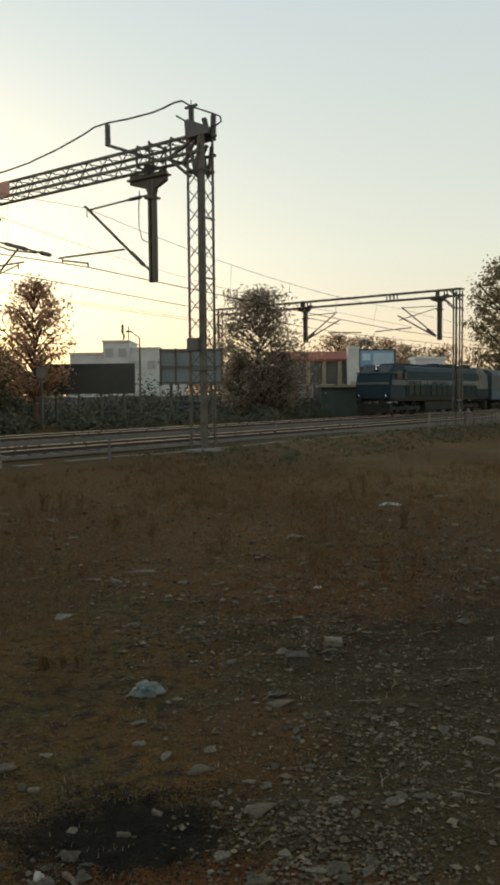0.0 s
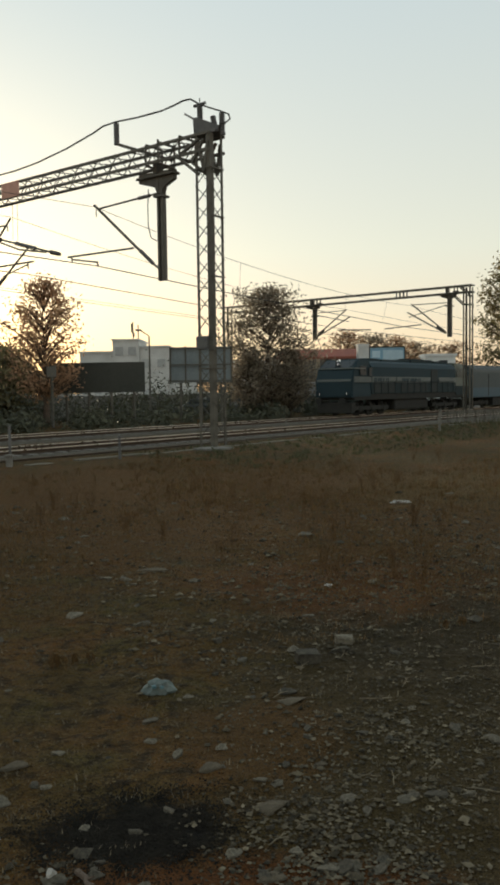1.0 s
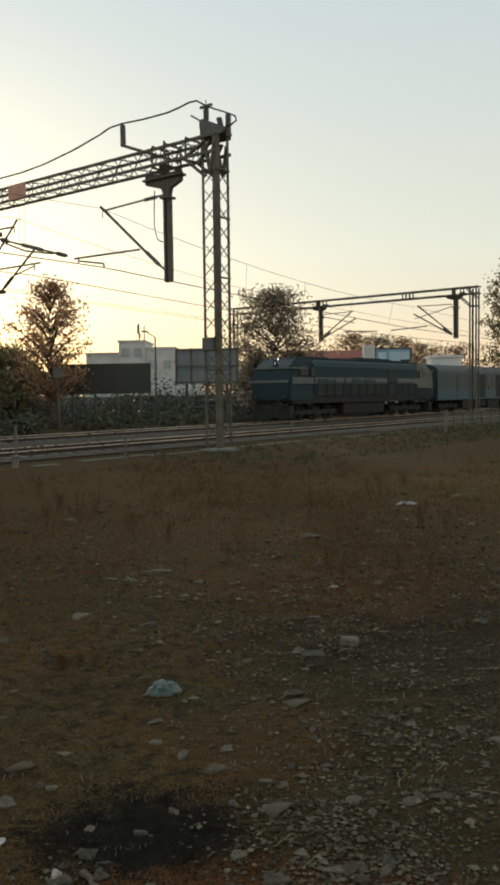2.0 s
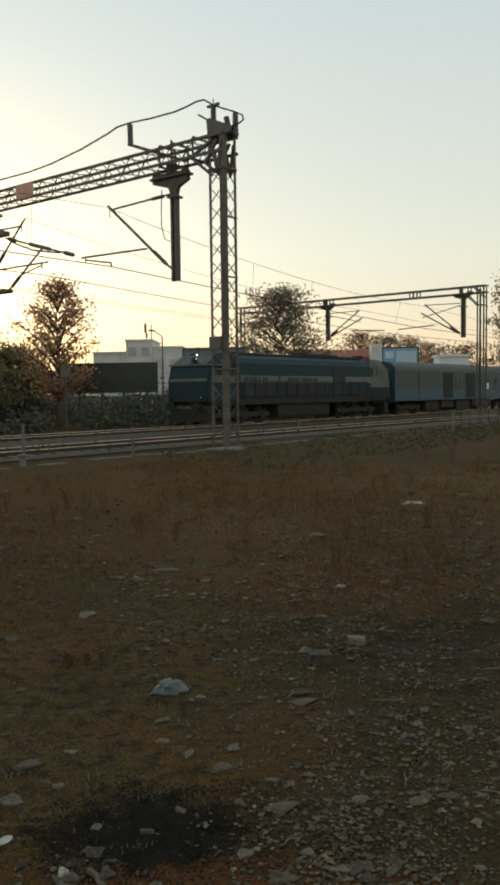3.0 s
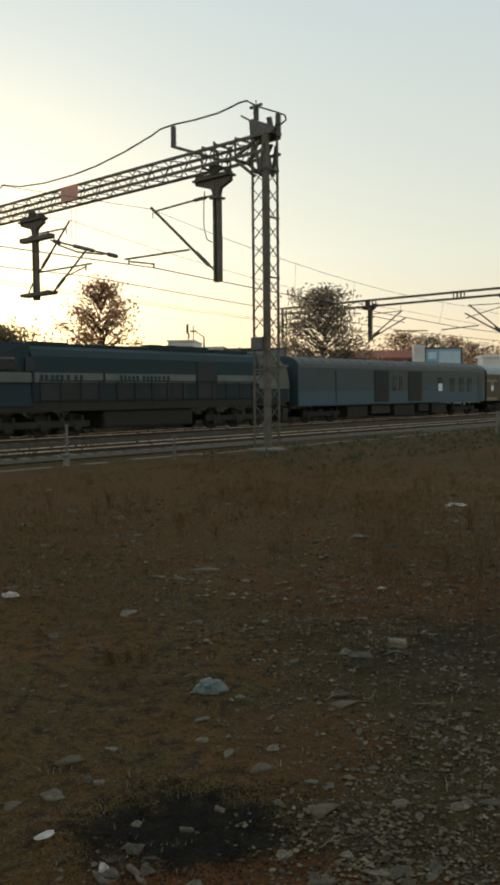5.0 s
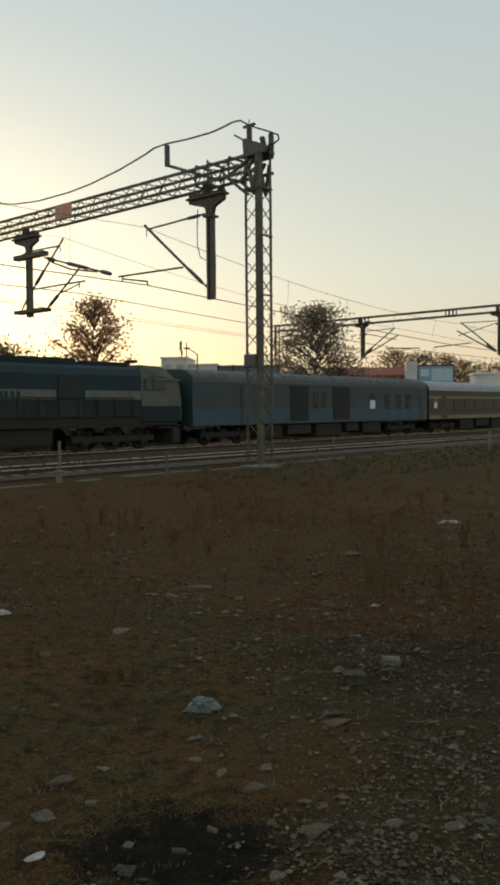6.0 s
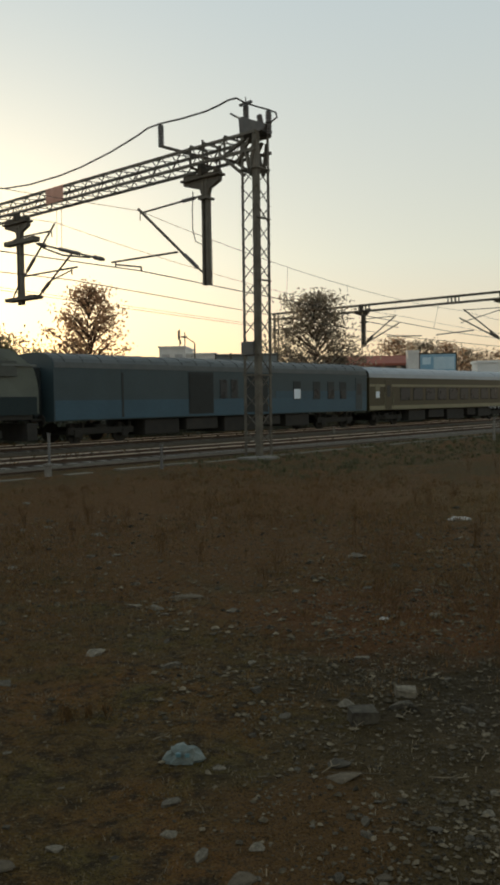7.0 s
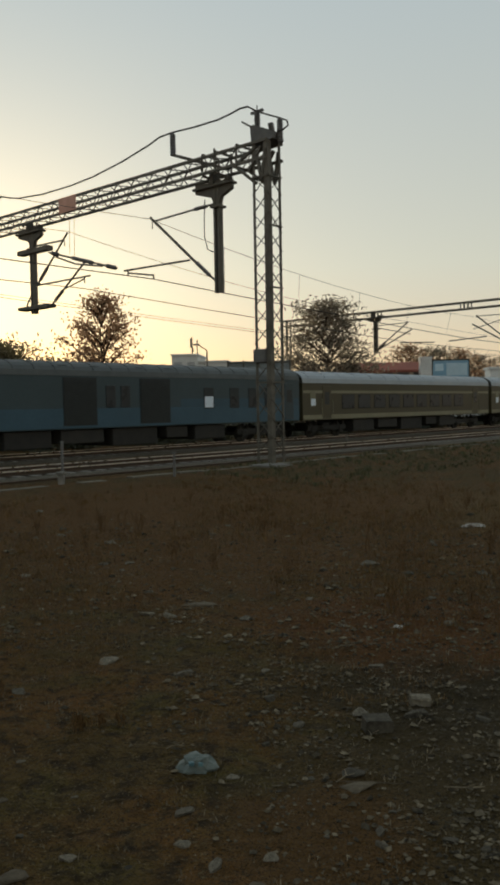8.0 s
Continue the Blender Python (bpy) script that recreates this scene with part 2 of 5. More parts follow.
def box(bm, x0, x1, y0, y1, z0, z1, bevel=0.0):
    m = Matrix.LocRotScale(((x0 + x1) / 2, (y0 + y1) / 2, (z0 + z1) / 2), None, (x1 - x0, y1 - y0, z1 - z0))
    v = bmesh.ops.create_cube(bm, size=1, matrix=m)["verts"]
    if bevel:
        es = list({e for w in v for e in w.link_edges})
        bmesh.ops.bevel(bm, geom=es, offset=bevel, segments=2, affect="EDGES", profile=0.6)
    return bm


def rod(bm, p, q, r, seg=6, r2=None):
    p, q = Vector(p), Vector(q)
    d = q - p
    turn = d.to_track_quat("Z", "Y").to_matrix().to_4x4()
    bmesh.ops.create_cone(bm, cap_ends=True, segments=seg, radius1=r, radius2=r if r2 is None else r2, depth=d.length,
                          matrix=Matrix.Translation((p + q) / 2) @ turn)
    return bm


def bar(bm, p, q, w, h):
    """A flat or angle-like member from p to q."""
    p, q = Vector(p), Vector(q)
    d = q - p
    turn = d.to_track_quat("Z", "Y").to_matrix().to_4x4()
    bmesh.ops.create_cube(bm, size=1, matrix=Matrix.Translation((p + q) / 2) @ turn @ Matrix.Diagonal((w, h, d.length, 1)))
    return bm


def loft(bm, outline, x0, x1):
    """The closed (y, z) outline drawn out from x0 to x1."""
    a = [bm.verts.new((x0, y, z)) for y, z in outline]
    b = [bm.verts.new((x1, y, z)) for y, z in outline]
    k = len(outline)
    for i in range(k):
        bm.faces.new((a[i], a[(i + 1) % k], b[(i + 1) % k], b[i]))
    bm.faces.new(a[::-1])
    bm.faces.new(b)
    bmesh.ops.recalc_face_normals(bm, faces=bm.faces)
    return bm


def part(name, bm, mat, parent=None, label="", smooth=False):
    me = bpy.data.meshes.new(name)
    bm.to_mesh(me)
    bm.free()
    me.materials.append(mat)
    if smooth:
        me.polygons.foreach_set("use_smooth", [True] * len(me.polygons))
    ob = new(name, me)
    if parent:
        ob.parent = parent
    if label:
        tagged(ob, label)
    return ob


def raw(name, verts, faces, mat, parent=None, label=""):
    me = bpy.data.meshes.new(name)
    me.from_pydata([tuple(v) for v in verts], [], faces)
    me.materials.append(mat)
    ob = new(name, me)
    if parent:
        ob.parent = parent
    if label:
        tagged(ob, label)
    return ob


def thing(name, m, label, category, group="", kind=""):
    ob = new(name)
    ob.empty_display_size = 0.3
    ob.matrix_basis = m
    return tagged(ob, label, category, group, kind)


def B():
    return bmesh.new()


# ---- ground ----
def height(x, y):
    d = -UY * x + UX * y
    f = min(1, max(0, (d - 15.5) / 3.5))
    f = f * f * (3 - 2 * f)
    far = min(1, max(0, (d - 34.5) / 5))
    z = 0.12 * f + 0.25 * far
    near = max(0, 1 - math.hypot(x, y - 8) / 40)
    if near > 0:
        z += near * (1 - 0.8 * f) * (0.05 * noise.noise((x * 0.5, y * 0.5, 1)) + 0.04 * noise.noise((x * 1.9, y * 1.9, 4)) + 0.018 * noise.noise((x * 6, y * 6, 7)))
    return z


def ground():
    xs = [-900, -400, -180, -90, -50, -30] + [x * 0.5 for x in range(-40, -12)] + [x * 0.12 for x in range(-50, 51)] + [x * 0.5 for x in range(13, 41)] + [30, 50, 90, 180, 400, 900]
    ys = [-60, -20, -5, 0, 1.5] + [2.5 + 0.1 * i for i in range(70)] + [9.5 + 0.2 * i for i in range(60)] + [21.5 + 0.6 * i for i in range(60)] + [60, 75, 100, 150, 250, 500, 1000, 2000]
    verts = [(x, y, height(x, y)) for y in ys for x in xs]
    w = len(xs)
    faces = [(j * w + i, j * w + i + 1, (j + 1) * w + i + 1, (j + 1) * w + i) for j in range(len(ys) - 1) for i in range(w - 1)]
    ob = raw("ground", verts, faces, SOIL)
    ob.data.polygons.foreach_set("use_smooth", [True] * len(faces))
    tagged(ob, "bare brown earth with rust-red and grey stony patches", "ground", kind="structure")


ground()


# ---- railway ----
def track(d, label):
    t = thing("railway_track", rail_pose(-30, d, 0.0), label, "railway track", "tracks", "structure")
    bm = B()
    loft(bm, [(-2.3, 0.02), (-1.55, 0.22), (1.55, 0.22), (2.3, 0.02)], 0, 170)
    part("ballast_bed", bm, BALLAST, t, "grey-brown stone ballast")
    for y in (-0.873, 0.873):
        bm = B()
        loft(bm, [(y - 0.07, 0.26), (y - 0.07, 0.275), (y - 0.012, 0.29), (y - 0.012, 0.385), (y - 0.036, 0.395), (y - 0.036, 0.415),
                  (y + 0.036, 0.415), (y + 0.036, 0.395), (y + 0.012, 0.385), (y + 0.012, 0.29), (y + 0.07, 0.275), (y + 0.07, 0.26)], 0, 170)
        r = part("rail", bm, RAIL_SIDE, t, "rust-brown steel rail with polished top")
        # Polished head; the pale band also wraps its sides in place of glint.
        bm = B()
        box(bm, 0, 170, y - 0.04, y + 0.04, 0.386, 0.421)
        part("running_surface", bm, RAIL_TOP, r, "polished rail head with glint painted down its sides")
    bm = B()
    box(bm, -0.12, 0.12, -1.37, 1.37, 0.14, 0.262, 0.02)
    s0 = part("sleeper", bm, CONCRETE, t, "grey concrete sleeper")
    for i in range(1, 190):
        o = new("sleeper", s0.data)
        o.parent = t
        o.location = (0.65 * i, random.uniform(-0.02, 0.02), 0)
    return t


track(24.6, "ballasted broad-gauge track with rusty rails beside the mast")
track(32.05, "ballasted broad-gauge track that carries the train")
k = thing("cable_duct", rail_pose(-8, 21.1, 0.1), "low pale concrete cable duct beside the track", "cable duct", kind="structure")
for i in range(66):
    if i % 9 == 5 or i % 14 == 11:
        continue
    bm = B()
    y = random.uniform(-0.05, 0.05)
    box(bm, i * 1.0 + 0.03, i * 1.0 + 0.97, y - 0.17, y + 0.17, -0.05, 0.06 + random.uniform(-0.03, 0.02), 0.02)
    part("duct_cover", bm, DUCT, k)
k = thing("old_rail", rail_pose(-12, 22.75, 0.03), "spare rusty rail lying along the foot of the ballast", "rail", kind="structure")
for x0, x1, y in ((0.0, 12.9, 0.0), (13.0, 25.9, 0.05), (26.0, 38.9, -0.04), (39.0, 51.9, 0.03)):
    bm = B()
    loft(bm, [(y - 0.07, 0.0), (y - 0.07, 0.015), (y - 0.012, 0.03), (y - 0.012, 0.125), (y - 0.036, 0.135), (y - 0.036, 0.16),
              (y + 0.036, 0.16), (y + 0.036, 0.135), (y + 0.012, 0.125), (y + 0.012, 0.03), (y + 0.07, 0.015), (y + 0.07, 0.0)], x0, x1)
    part("rail", bm, RAIL_SIDE, k)


# ---- overhead line ----
def insulator(bm, p, q, r=0.11, n=6):
    p, q = Vector(p), Vector(q)
    rod(bm, p, q, r * 0.82, 8)
    for i in range(n):
        c = p.lerp(q, (i + 0.5) / n)
        d = (q - p).normalized() * (q - p).length / n * 0.28
        rod(bm, c - d, c + d, r, 10, r * 0.7)


def lattice(p, p0, p1, q0, q1, n, w=0.042):
    """Crossed lacing bars between the chords p0-p1 and q0-q1, each a part of p."""
    p0, p1, q0, q1 = (Vector(v) for v in (p0, p1, q0, q1))
    for i in range(n):
        a, b = i / n, (i + 1) / n
        for u, v in ((p0.lerp(p1, a), q0.lerp(q1, b)), (q0.lerp(q1, a), p0.lerp(p1, b))):
            part("lacing_bar", bar(B(), u, v, w, w * 0.4), STEEL, p)


def zigzag(p, p0, p1, q0, q1, n, w=0.03):
    p0, p1, q0, q1 = (Vector(v) for v in (p0, p1, q0, q1))
    for i in range(n):
        a, h, b = i / n, (i + 0.5) / n, (i + 1) / n
        for u, v in ((p0.lerp(p1, a), q0.lerp(q1, h)), (q0.lerp(q1, h), p0.lerp(p1, b))):
            part("lacing_bar", bar(B(), u, v, w, w), STEEL, p)


def column(p, y0, top, w=0.68, panels=15, heavy=0.2, x0=0.0, laced=True):
    """Four-legged lattice column with its foot at y0."""
    for i, (x, y) in enumerate(((x0, y0), (x0 + w, y0), (x0, y0 + w), (x0 + w, y0 + w))):
        bm = B()
        t = heavy if i == 0 else min(0.115, heavy + 0.02)
        sx, sy = (1 if x == x0 else -1), (1 if y == y0 else -1)
        box(bm, min(x, x + sx * t), max(x, x + sx * t), min(y, y + sy * 0.016), max(y, y + sy * 0.016), 0, top)
        box(bm, min(x, x + sx * 0.016), max(x, x + sx * 0.016), min(y + sy * 0.018, y + sy * t), max(y + sy * 0.018, y + sy * t), 0, top)
        part("leg", bm, STEEL, p)
    c = [(x0, y0), (x0 + w, y0), (x0 + w, y0 + w), (x0, y0 + w)]
    for i in range(4):
        (xa, ya), (xb, yb) = c[i], c[(i + 1) % 4]
        if laced and i in (0, 3):
            lattice(p, (xa, ya, 0.3), (xa, ya, top - 1.2), (xb, yb, 0.3), (xb, yb, top - 1.2), panels)
        for z in ((2.9, top - 5.2, top - 3.0, top - 1.25) if i == 0 else (2.9, top - 1.25)):
            bm = B()
            bar(bm, (xa, ya, z), (xb, yb, z), 0.09, 0.05)
            part("batten", bm, STEEL, p)
    bm = B()
    box(bm, x0 - 0.2, x0 + w + 0.2, y0 - 0.2, y0 + w + 0.2, -0.5, -0.08, 0.04)
    part("footing", bm, CONCRETE, p, "pale concrete footing")


def drop_post(p, y, ztop, zbot, foot=False, k=1.0):
    bm = B()
    box(bm, 0.24, 0.46, y - 0.15, y - 0.05, zbot, ztop)
    box(bm, 0.24, 0.46, y + 0.05, y + 0.15, zbot, ztop)
    box(bm, 0.33, 0.37, y - 0.05, y + 0.05, zbot, ztop)
    d = part("drop_post", bm, STEEL, p, "grey steel drop post under the boom")
    bm = B()
    loft(bm, [(y - 0.15, ztop - 0.62 * k), (y + 0.15, ztop - 0.62 * k), (y + 0.26 * k, ztop - 0.36 * k), (y + 1.12 * k, ztop - 0.1 * k), (y + 1.12 * k, ztop + 0.26 * k),
              (y - 0.76 * k, ztop + 0.2 * k), (y - 0.76 * k, ztop - 0.17 * k), (y - 0.24 * k, ztop - 0.38 * k)], 0.26, 0.44)
    box(bm, 0.12, 0.54, y - 0.84 * k, y + 1.16 * k, ztop + 0.01, ztop + 0.1, 0.02)
    box(bm, 0.15, 0.45, y - 0.7, y - 0.55 * k, ztop + 0.13, ztop + 0.3, 0.02)
    box(bm, 0.15, 0.45, y + 0.05, y + 0.25, ztop + 0.13, ztop + 0.6, 0.02)
    part("bracket", bm, STEEL, d)
    bm = B()
    box(bm, 0.12, 0.58, y - 0.22, y + 0.22, ztop - 0.78, ztop - 0.7)
    part("clamp", bm, STEEL, d)
    if foot:
        bm = B()
        box(bm, 0.1, 0.6, y - 1.4, y + 1.05, zbot + 0.2, zbot + 0.36)
        part("cross_arm", bm, STEEL, d)
        bm = B()
        box(bm, 0.16, 0.54, y - 1.35, y + 1.1, ztop - 0.95, ztop - 0.73, 0.02)
        part("cross_arm", bm, STEEL, d)
    return d


def near_portal():
    p = thing("catenary_portal", rail_pose(24.0, 19.85, 0.28), "grey steel lattice portal carrying overhead wires across the tracks", "catenary portal", "portals")
    top, bot = 11.5, 10.9   # boom chords above the footing
    column(p, 0.27, 11.5, 0.72, x0=-0.13)
    column(p, 26.0, 11.5)
    for x in (-0.12, 0.72):
        for z in (bot, top):
            bm = B()
            box(bm, x - 0.05, x + 0.05, 0.3, 26.6, z - 0.05, z + 0.05)
            part("boom_chord", bm, STEEL, p)
        zigzag(p, (x, 1.2, bot), (x, 26, bot), (x, 1.2, top), (x, 26, top), 22)
    for z in (bot, top):
        zigzag(p, (-0.12, 1.2, z), (-0.12, 26, z), (0.72, 1.2, z), (0.72, 26, z), 22)
    # knee braces
    for x in (-0.12, 0.6):
        for (ya, za, yb, zb) in ((0.83, bot - 0.86, 1.91, bot), (0.81, top - 0.17, 1.8, bot), (1.15, bot - 0.38, 0.59, top - 0.2),
                                 (0.56, bot - 0.8, 0.38, top - 0.3), (0.81, top - 0.4, 0.56, bot - 0.8)):
            part("knee_brace", bar(B(), (x, ya, za), (x, yb, zb), 0.11, 0.09), STEEL, p)
    bm = B()
    loft(bm, [(0.1, top + 0.1), (0.05, top + 0.25), (1.15, top + 0.75), (1.3, top + 0.7), (1.25, top + 0.1)], 0.12, 0.45)
    part("switch_frame", bm, DARKSTEEL, p, "dark steel isolator frame on the mast head")
    bm = B()
    box(bm, 0.0, 0.6, 0.12, 1.35, top + 0.02, top + 0.12)
    part("head_beam", bm, DARKSTEEL, p)
    for x, y, z0, z1, lean in ((0.28, 1.08, top + 0.5, top + 1.2, 0), (0.28, 0.02, top - 0.1, top + 0.72, 0), (0.55, 0.5, top + 0.1, top + 0.75, -0.1)):
        bm = B()
        insulator(bm, (x, y, z0), (x + lean, y - lean, z1), 0.12, 9)
        part("insulator", bm, PORCELAIN, p, "dark ribbed porcelain insulator")
    bm = B()
    rod(bm, (0.3, 1.2, top + 0.65), (0.3, 1.85, top + 1.05), 0.035)
    part("switch_blade", bm, DARKSTEEL, p)
    bm = B()
    bar(bm, (0.28, 0.8, top + 1.24), (0.28, 1.36, top + 1.22), 0.1, 0.08)
    rod(bm, (0.28, 1.08, top + 1.2), (0.28, 1.08, top + 1.46), 0.02)
    part("terminal", bm, DARKSTEEL, p)
    bm = B()
    box(bm, -0.25, 0.1, 0.45, 1.0, 3.62, 4.1, 0.02)
    part("junction_box", bm, DARKSTEEL, p, "dark steel box on the column")
    # outrigger with its insulator
    bm = B()
    bar(bm, (0.3, 2.55, 10.95), (0.3, 5.55, 12.12), 0.12, 0.12)
    part("outrigger", bm, STEEL, p)
    bm = B()
    insulator(bm, (0.3, 5.58, 12.1), (0.3, 5.58, 12.95), 0.13, 7)
    part("insulator", bm, PORCELAIN, p, "dark ribbed porcelain insulator")
    for y in (2.85, 3.5, 1.75):
        bm = B()
        for x in (-0.16, 0.76):
            bar(bm, (x, y, bot - 0.08), (x, y, top + (0.07 if y != 2.85 else 0.2)), 0.07, 0.05)
        for z in (bot - 0.1, top + 0.1):
            bar(bm, (-0.16, y, z), (0.76, y, z), 0.05, 0.08)
        part("boom_joint", bm, STEEL, p)
    bm = B()
    box(bm, -0.21, -0.18, 11.35, 12.6, bot - 0.03, top + 0.04)
    part("plate", bm, REDPLATE, p, "dull red metal plate on the boom")
    # first drop post and its cantilever
    drop_post(p, 3.2, 10.42, 6.42)
    bm = B()
    rod(bm, (0.3, 7.0, 9.88), (0.3, 3.95, 7.35), 0.06, 8)
    rod(bm, (0.3, 3.95, 7.35), (0.3, 3.35, 6.9), 0.045, 8)
    part("cantilever_tube", bm, STEEL, p)
    bm = B()
    insulator(bm, (0.3, 4.35, 7.7), (0.3, 3.65, 7.12), 0.09, 6)
    part("insulator", bm, PORCELAIN, p)
    bm = B()
    rod(bm, (0.3, 6.75, 9.7), (0.3, 3.4, 9.82), 0.04, 6)
    part("stay_tube", bm, STEEL, p)
    bm = B()
    insulator(bm, (0.3, 4.4, 9.78), (0.3, 3.75, 9.8), 0.08, 5)
    part("insulator", bm, PORCELAIN, p)
    bm = B()
    rod(bm, (0.3, 4.75, 7.86), (0.3, 8.75, 7.92), 0.042, 6)
    rod(bm, (0.3, 8.5, 7.95), (0.3, 8.5, 7.7), 0.03)
    rod(bm, (0.3, 8.5, 7.8), (0.3, 6.9, 7.52), 0.035)
    rod(bm, (0.3, 6.9, 7.55), (0.3, 6.88, 7.35), 0.035)
    rod(bm, (0.3, 6.9, 9.75), (0.3, 6.9, 9.4), 0.02)
    part("registration_arm", bm, STEEL, p)
    # second drop post with two cantilevers
    drop_post(p, 15.5, 10.5, 6.68, True)
    for (ya, za, yb, zb) in ((15.2, 7.97, 12.68, 10.12), (14.05, 6.95, 11.51, 8.6)):
        bm = B()
        rod(bm, (0.3, ya, za), (0.3, yb, zb), 0.045, 8)
        part("cantilever_tube", bm, STEEL, p)
        bm = B()
        v, w = Vector((0.3, ya, za)), Vector((0.3, yb, zb))
        insulator(bm, v.lerp(w, 0.12), v.lerp(w, 0.36), 0.09, 6)
        part("insulator", bm, PORCELAIN, p)
    bm = B()
    rod(bm, (0.3, 15.15, 8.0), (0.3, 11.09, 7.99), 0.042)
    rod(bm, (0.3, 13.0, 7.6), (0.3, 11.49, 7.9), 0.035)
    rod(bm, (0.3, 11.5, 7.95), (0.3, 11.5, 7.7), 0.03)
    rod(bm, (0.3, 15.2, 9.87), (0.3, 13.0, 9.83), 0.042)
    rod(bm, (0.3, 12.95, 9.9), (0.3, 12.9, 9.55), 0.025)
    rod(bm, (0.3, 14.14, 9.42), (0.3, 9.22, 8.09), 0.045)
    rod(bm, (0.3, 13.62, 9.15), (0.3, 12.12, 8.63), 0.04)
    rod(bm, (0.3, 12.12, 8.63), (0.3, 10.21, 8.3), 0.04)
    rod(bm, (0.3, 16.09, 7.1), (0.3, 15.65, 7.6), 0.04)
    part("span_rod", bm, STEEL, p)
    for ya, yb in ((13.9, 13.4), (12.35, 10.9), (9.9, 9.3)):
        bm = B()
        f = lambda y: 8.09 + (y - 9.22) * 0.27
        insulator(bm, (0.3, ya, f(ya)), (0.3, yb, f(yb)), 0.1, 8)
        part("insulator", bm, PORCELAIN, p)


def far_portal():
    p = thing("catenary_portal", rail_pose(56.8, 24.1, 0.25), "slim grey steel portal farther along the tracks", "catenary portal", "portals")
    column(p, 0.0, 9.25, 0.55, 16, 0.09, laced=False)
    column(p, 22.0, 9.25, 0.55, 16, 0.09)
    top, bot = 9.35, 8.88
    for x in (0.02, 0.53):
        for z in (bot, top):
            bm = B()
            box(bm, x - 0.05, x + 0.05, -0.1, 22.6, z - 0.05, z + 0.05)
            part("boom_chord", bm, STEEL, p)
        bm = B()
        bar(bm, (x, 0.55, 8.0), (x, 1.5, bot), 0.09, 0.07)
        bar(bm, (x, 0, bot - 0.4), (x, 0.9, top), 0.09, 0.07)
        part("boom_stay", bm, STEEL, p)
        for y in (1.2, 5.2, 5.5, 5.8, 12.9, 13.2, 13.5, 20.0):
            bm = B()
            bar(bm, (x, y, bot), (x, y, top), 0.09, 0.06)
            part("boom_joint", bm, STEEL, p)
    for y, zb, side in ((1.7, 5.8, 1), (13.3, 6.1, -1)):
        drop_post(p, y, 8.75, zb, k=0.6)
        for (a, za, b, zb2) in ((0.25, zb + 0.35, 3.0, 8.35), (0.25, zb + 0.25, 3.3, 7.75)):
            bm = B()
            rod(bm, (0.25, y + side * a, za), (0.25, y + side * b, zb2), 0.05, 6)
            insulator(bm, (0.25, y + side * (a + 0.15), za + 0.12), (0.25, y + side * (a + 0.7), za + 0.5), 0.08, 4)
            part("cantilever_tube", bm, STEEL, p)
        bm = B()
        rod(bm, (0.25, y + side * 0.2, 8.25), (0.25, y + side * 3.0, 8.3), 0.03)
        rod(bm, (0.25, y + side * 0.2, 8.1), (0.25, y + side * 3.2, 7.4), 0.03)
        rod(bm, (0.25, y + side * 2.2, 6.8), (0.25, y + side * 5.2, 6.65), 0.04)
        part("stay_tube", bm, STEEL, p)


def wire(points, r, name="overhead_wire", label="thin dark overhead wire along the tracks"):
    cu = bpy.data.curves.new(name, "CURVE")
    cu.dimensions, cu.bevel_depth, cu.bevel_resolution = "3D", r, 1
    sp = cu.splines.new("POLY")
    sp.points.add(len(points) - 1)
    for i, q in enumerate(points):
        sp.points[i].co = (*q, 1)
    cu.materials.append(WIRE)
    return tagged(new(name, cu), label, "overhead wire", "overhead wires")


def span(stations, r, sag):
    """A wire through (s, d, z) stations that sags between them."""
    pts = []
    for (s0, d0, z0), (s1, d1, z1) in zip(stations, stations[1:]):
        n = 14
        for i in range(n):
            f = i / n
            x, y = along(s0 + (s1 - s0) * f, d0 + (d1 - d0) * f)
            pts.append((x, y, z0 + (z1 - z0) * f - sag * 4 * f * (1 - f)))
    s, d, z = stations[-1]
    pts.append((*along(s, d), z))
    return wire(pts, r)


near_portal()
far_portal()
CONTACT2 = [(-30, 26.5, 7.7), (24.3, 26.8, 7.65), (57, 29.3, 6.95), (120, 30, 6.6)]
MESS2 = [(-30, 26.5, 10.0), (24.3, 26.85, 10.1), (57, 28.9, 8.5), (120, 30, 8.2)]
CONTACT1 = [(-30, 31.8, 7.6), (24.3, 31.4, 7.75), (57, 34.2, 7.0), (120, 34, 6.8)]
MESS1 = [(-30, 32.6, 10.2), (24.3, 32.5, 10.45), (57, 34.4, 8.6), (120, 34, 8.3)]
for st, r, sag in ((CONTACT2, 0.022, 0.05), (MESS2, 0.011, 0.6), (CONTACT1, 0.02, 0.05), (MESS1, 0.011, 0.5),
                   ([(-30, 40, 8.3), (24.3, 40, 8.35), (57, 41, 7.45), (120, 41, 6.9)], 0.016, 0.05),
                   ([(-30, 40, 8.45), (24.3, 40, 8.5), (57, 41, 7.6), (120, 41, 7.05)], 0.013, 0.05)):
    span(st, r, sag)
wire([(*along(24.3, d), z) for d, z in ((39.5, 11.2), (39.3, 11.7), (39.05, 12.3), (38.6, 12.78), (37.9, 12.98), (37.2, 12.8), (36.4, 12.64), (34.4, 12.47), (32.1, 12.46), (30.5, 12.55), (28.5, 12.8), (26.8, 13.12), (26.2, 13.28), (25.44, 13.3),
     (24.2, 13.22), (22.93, 13.2), (22.3, 13.26), (21.8, 13.34), (21.4, 13.32), (20.9, 13.0))], 0.034, label="looped dark feeder cable over the portal")
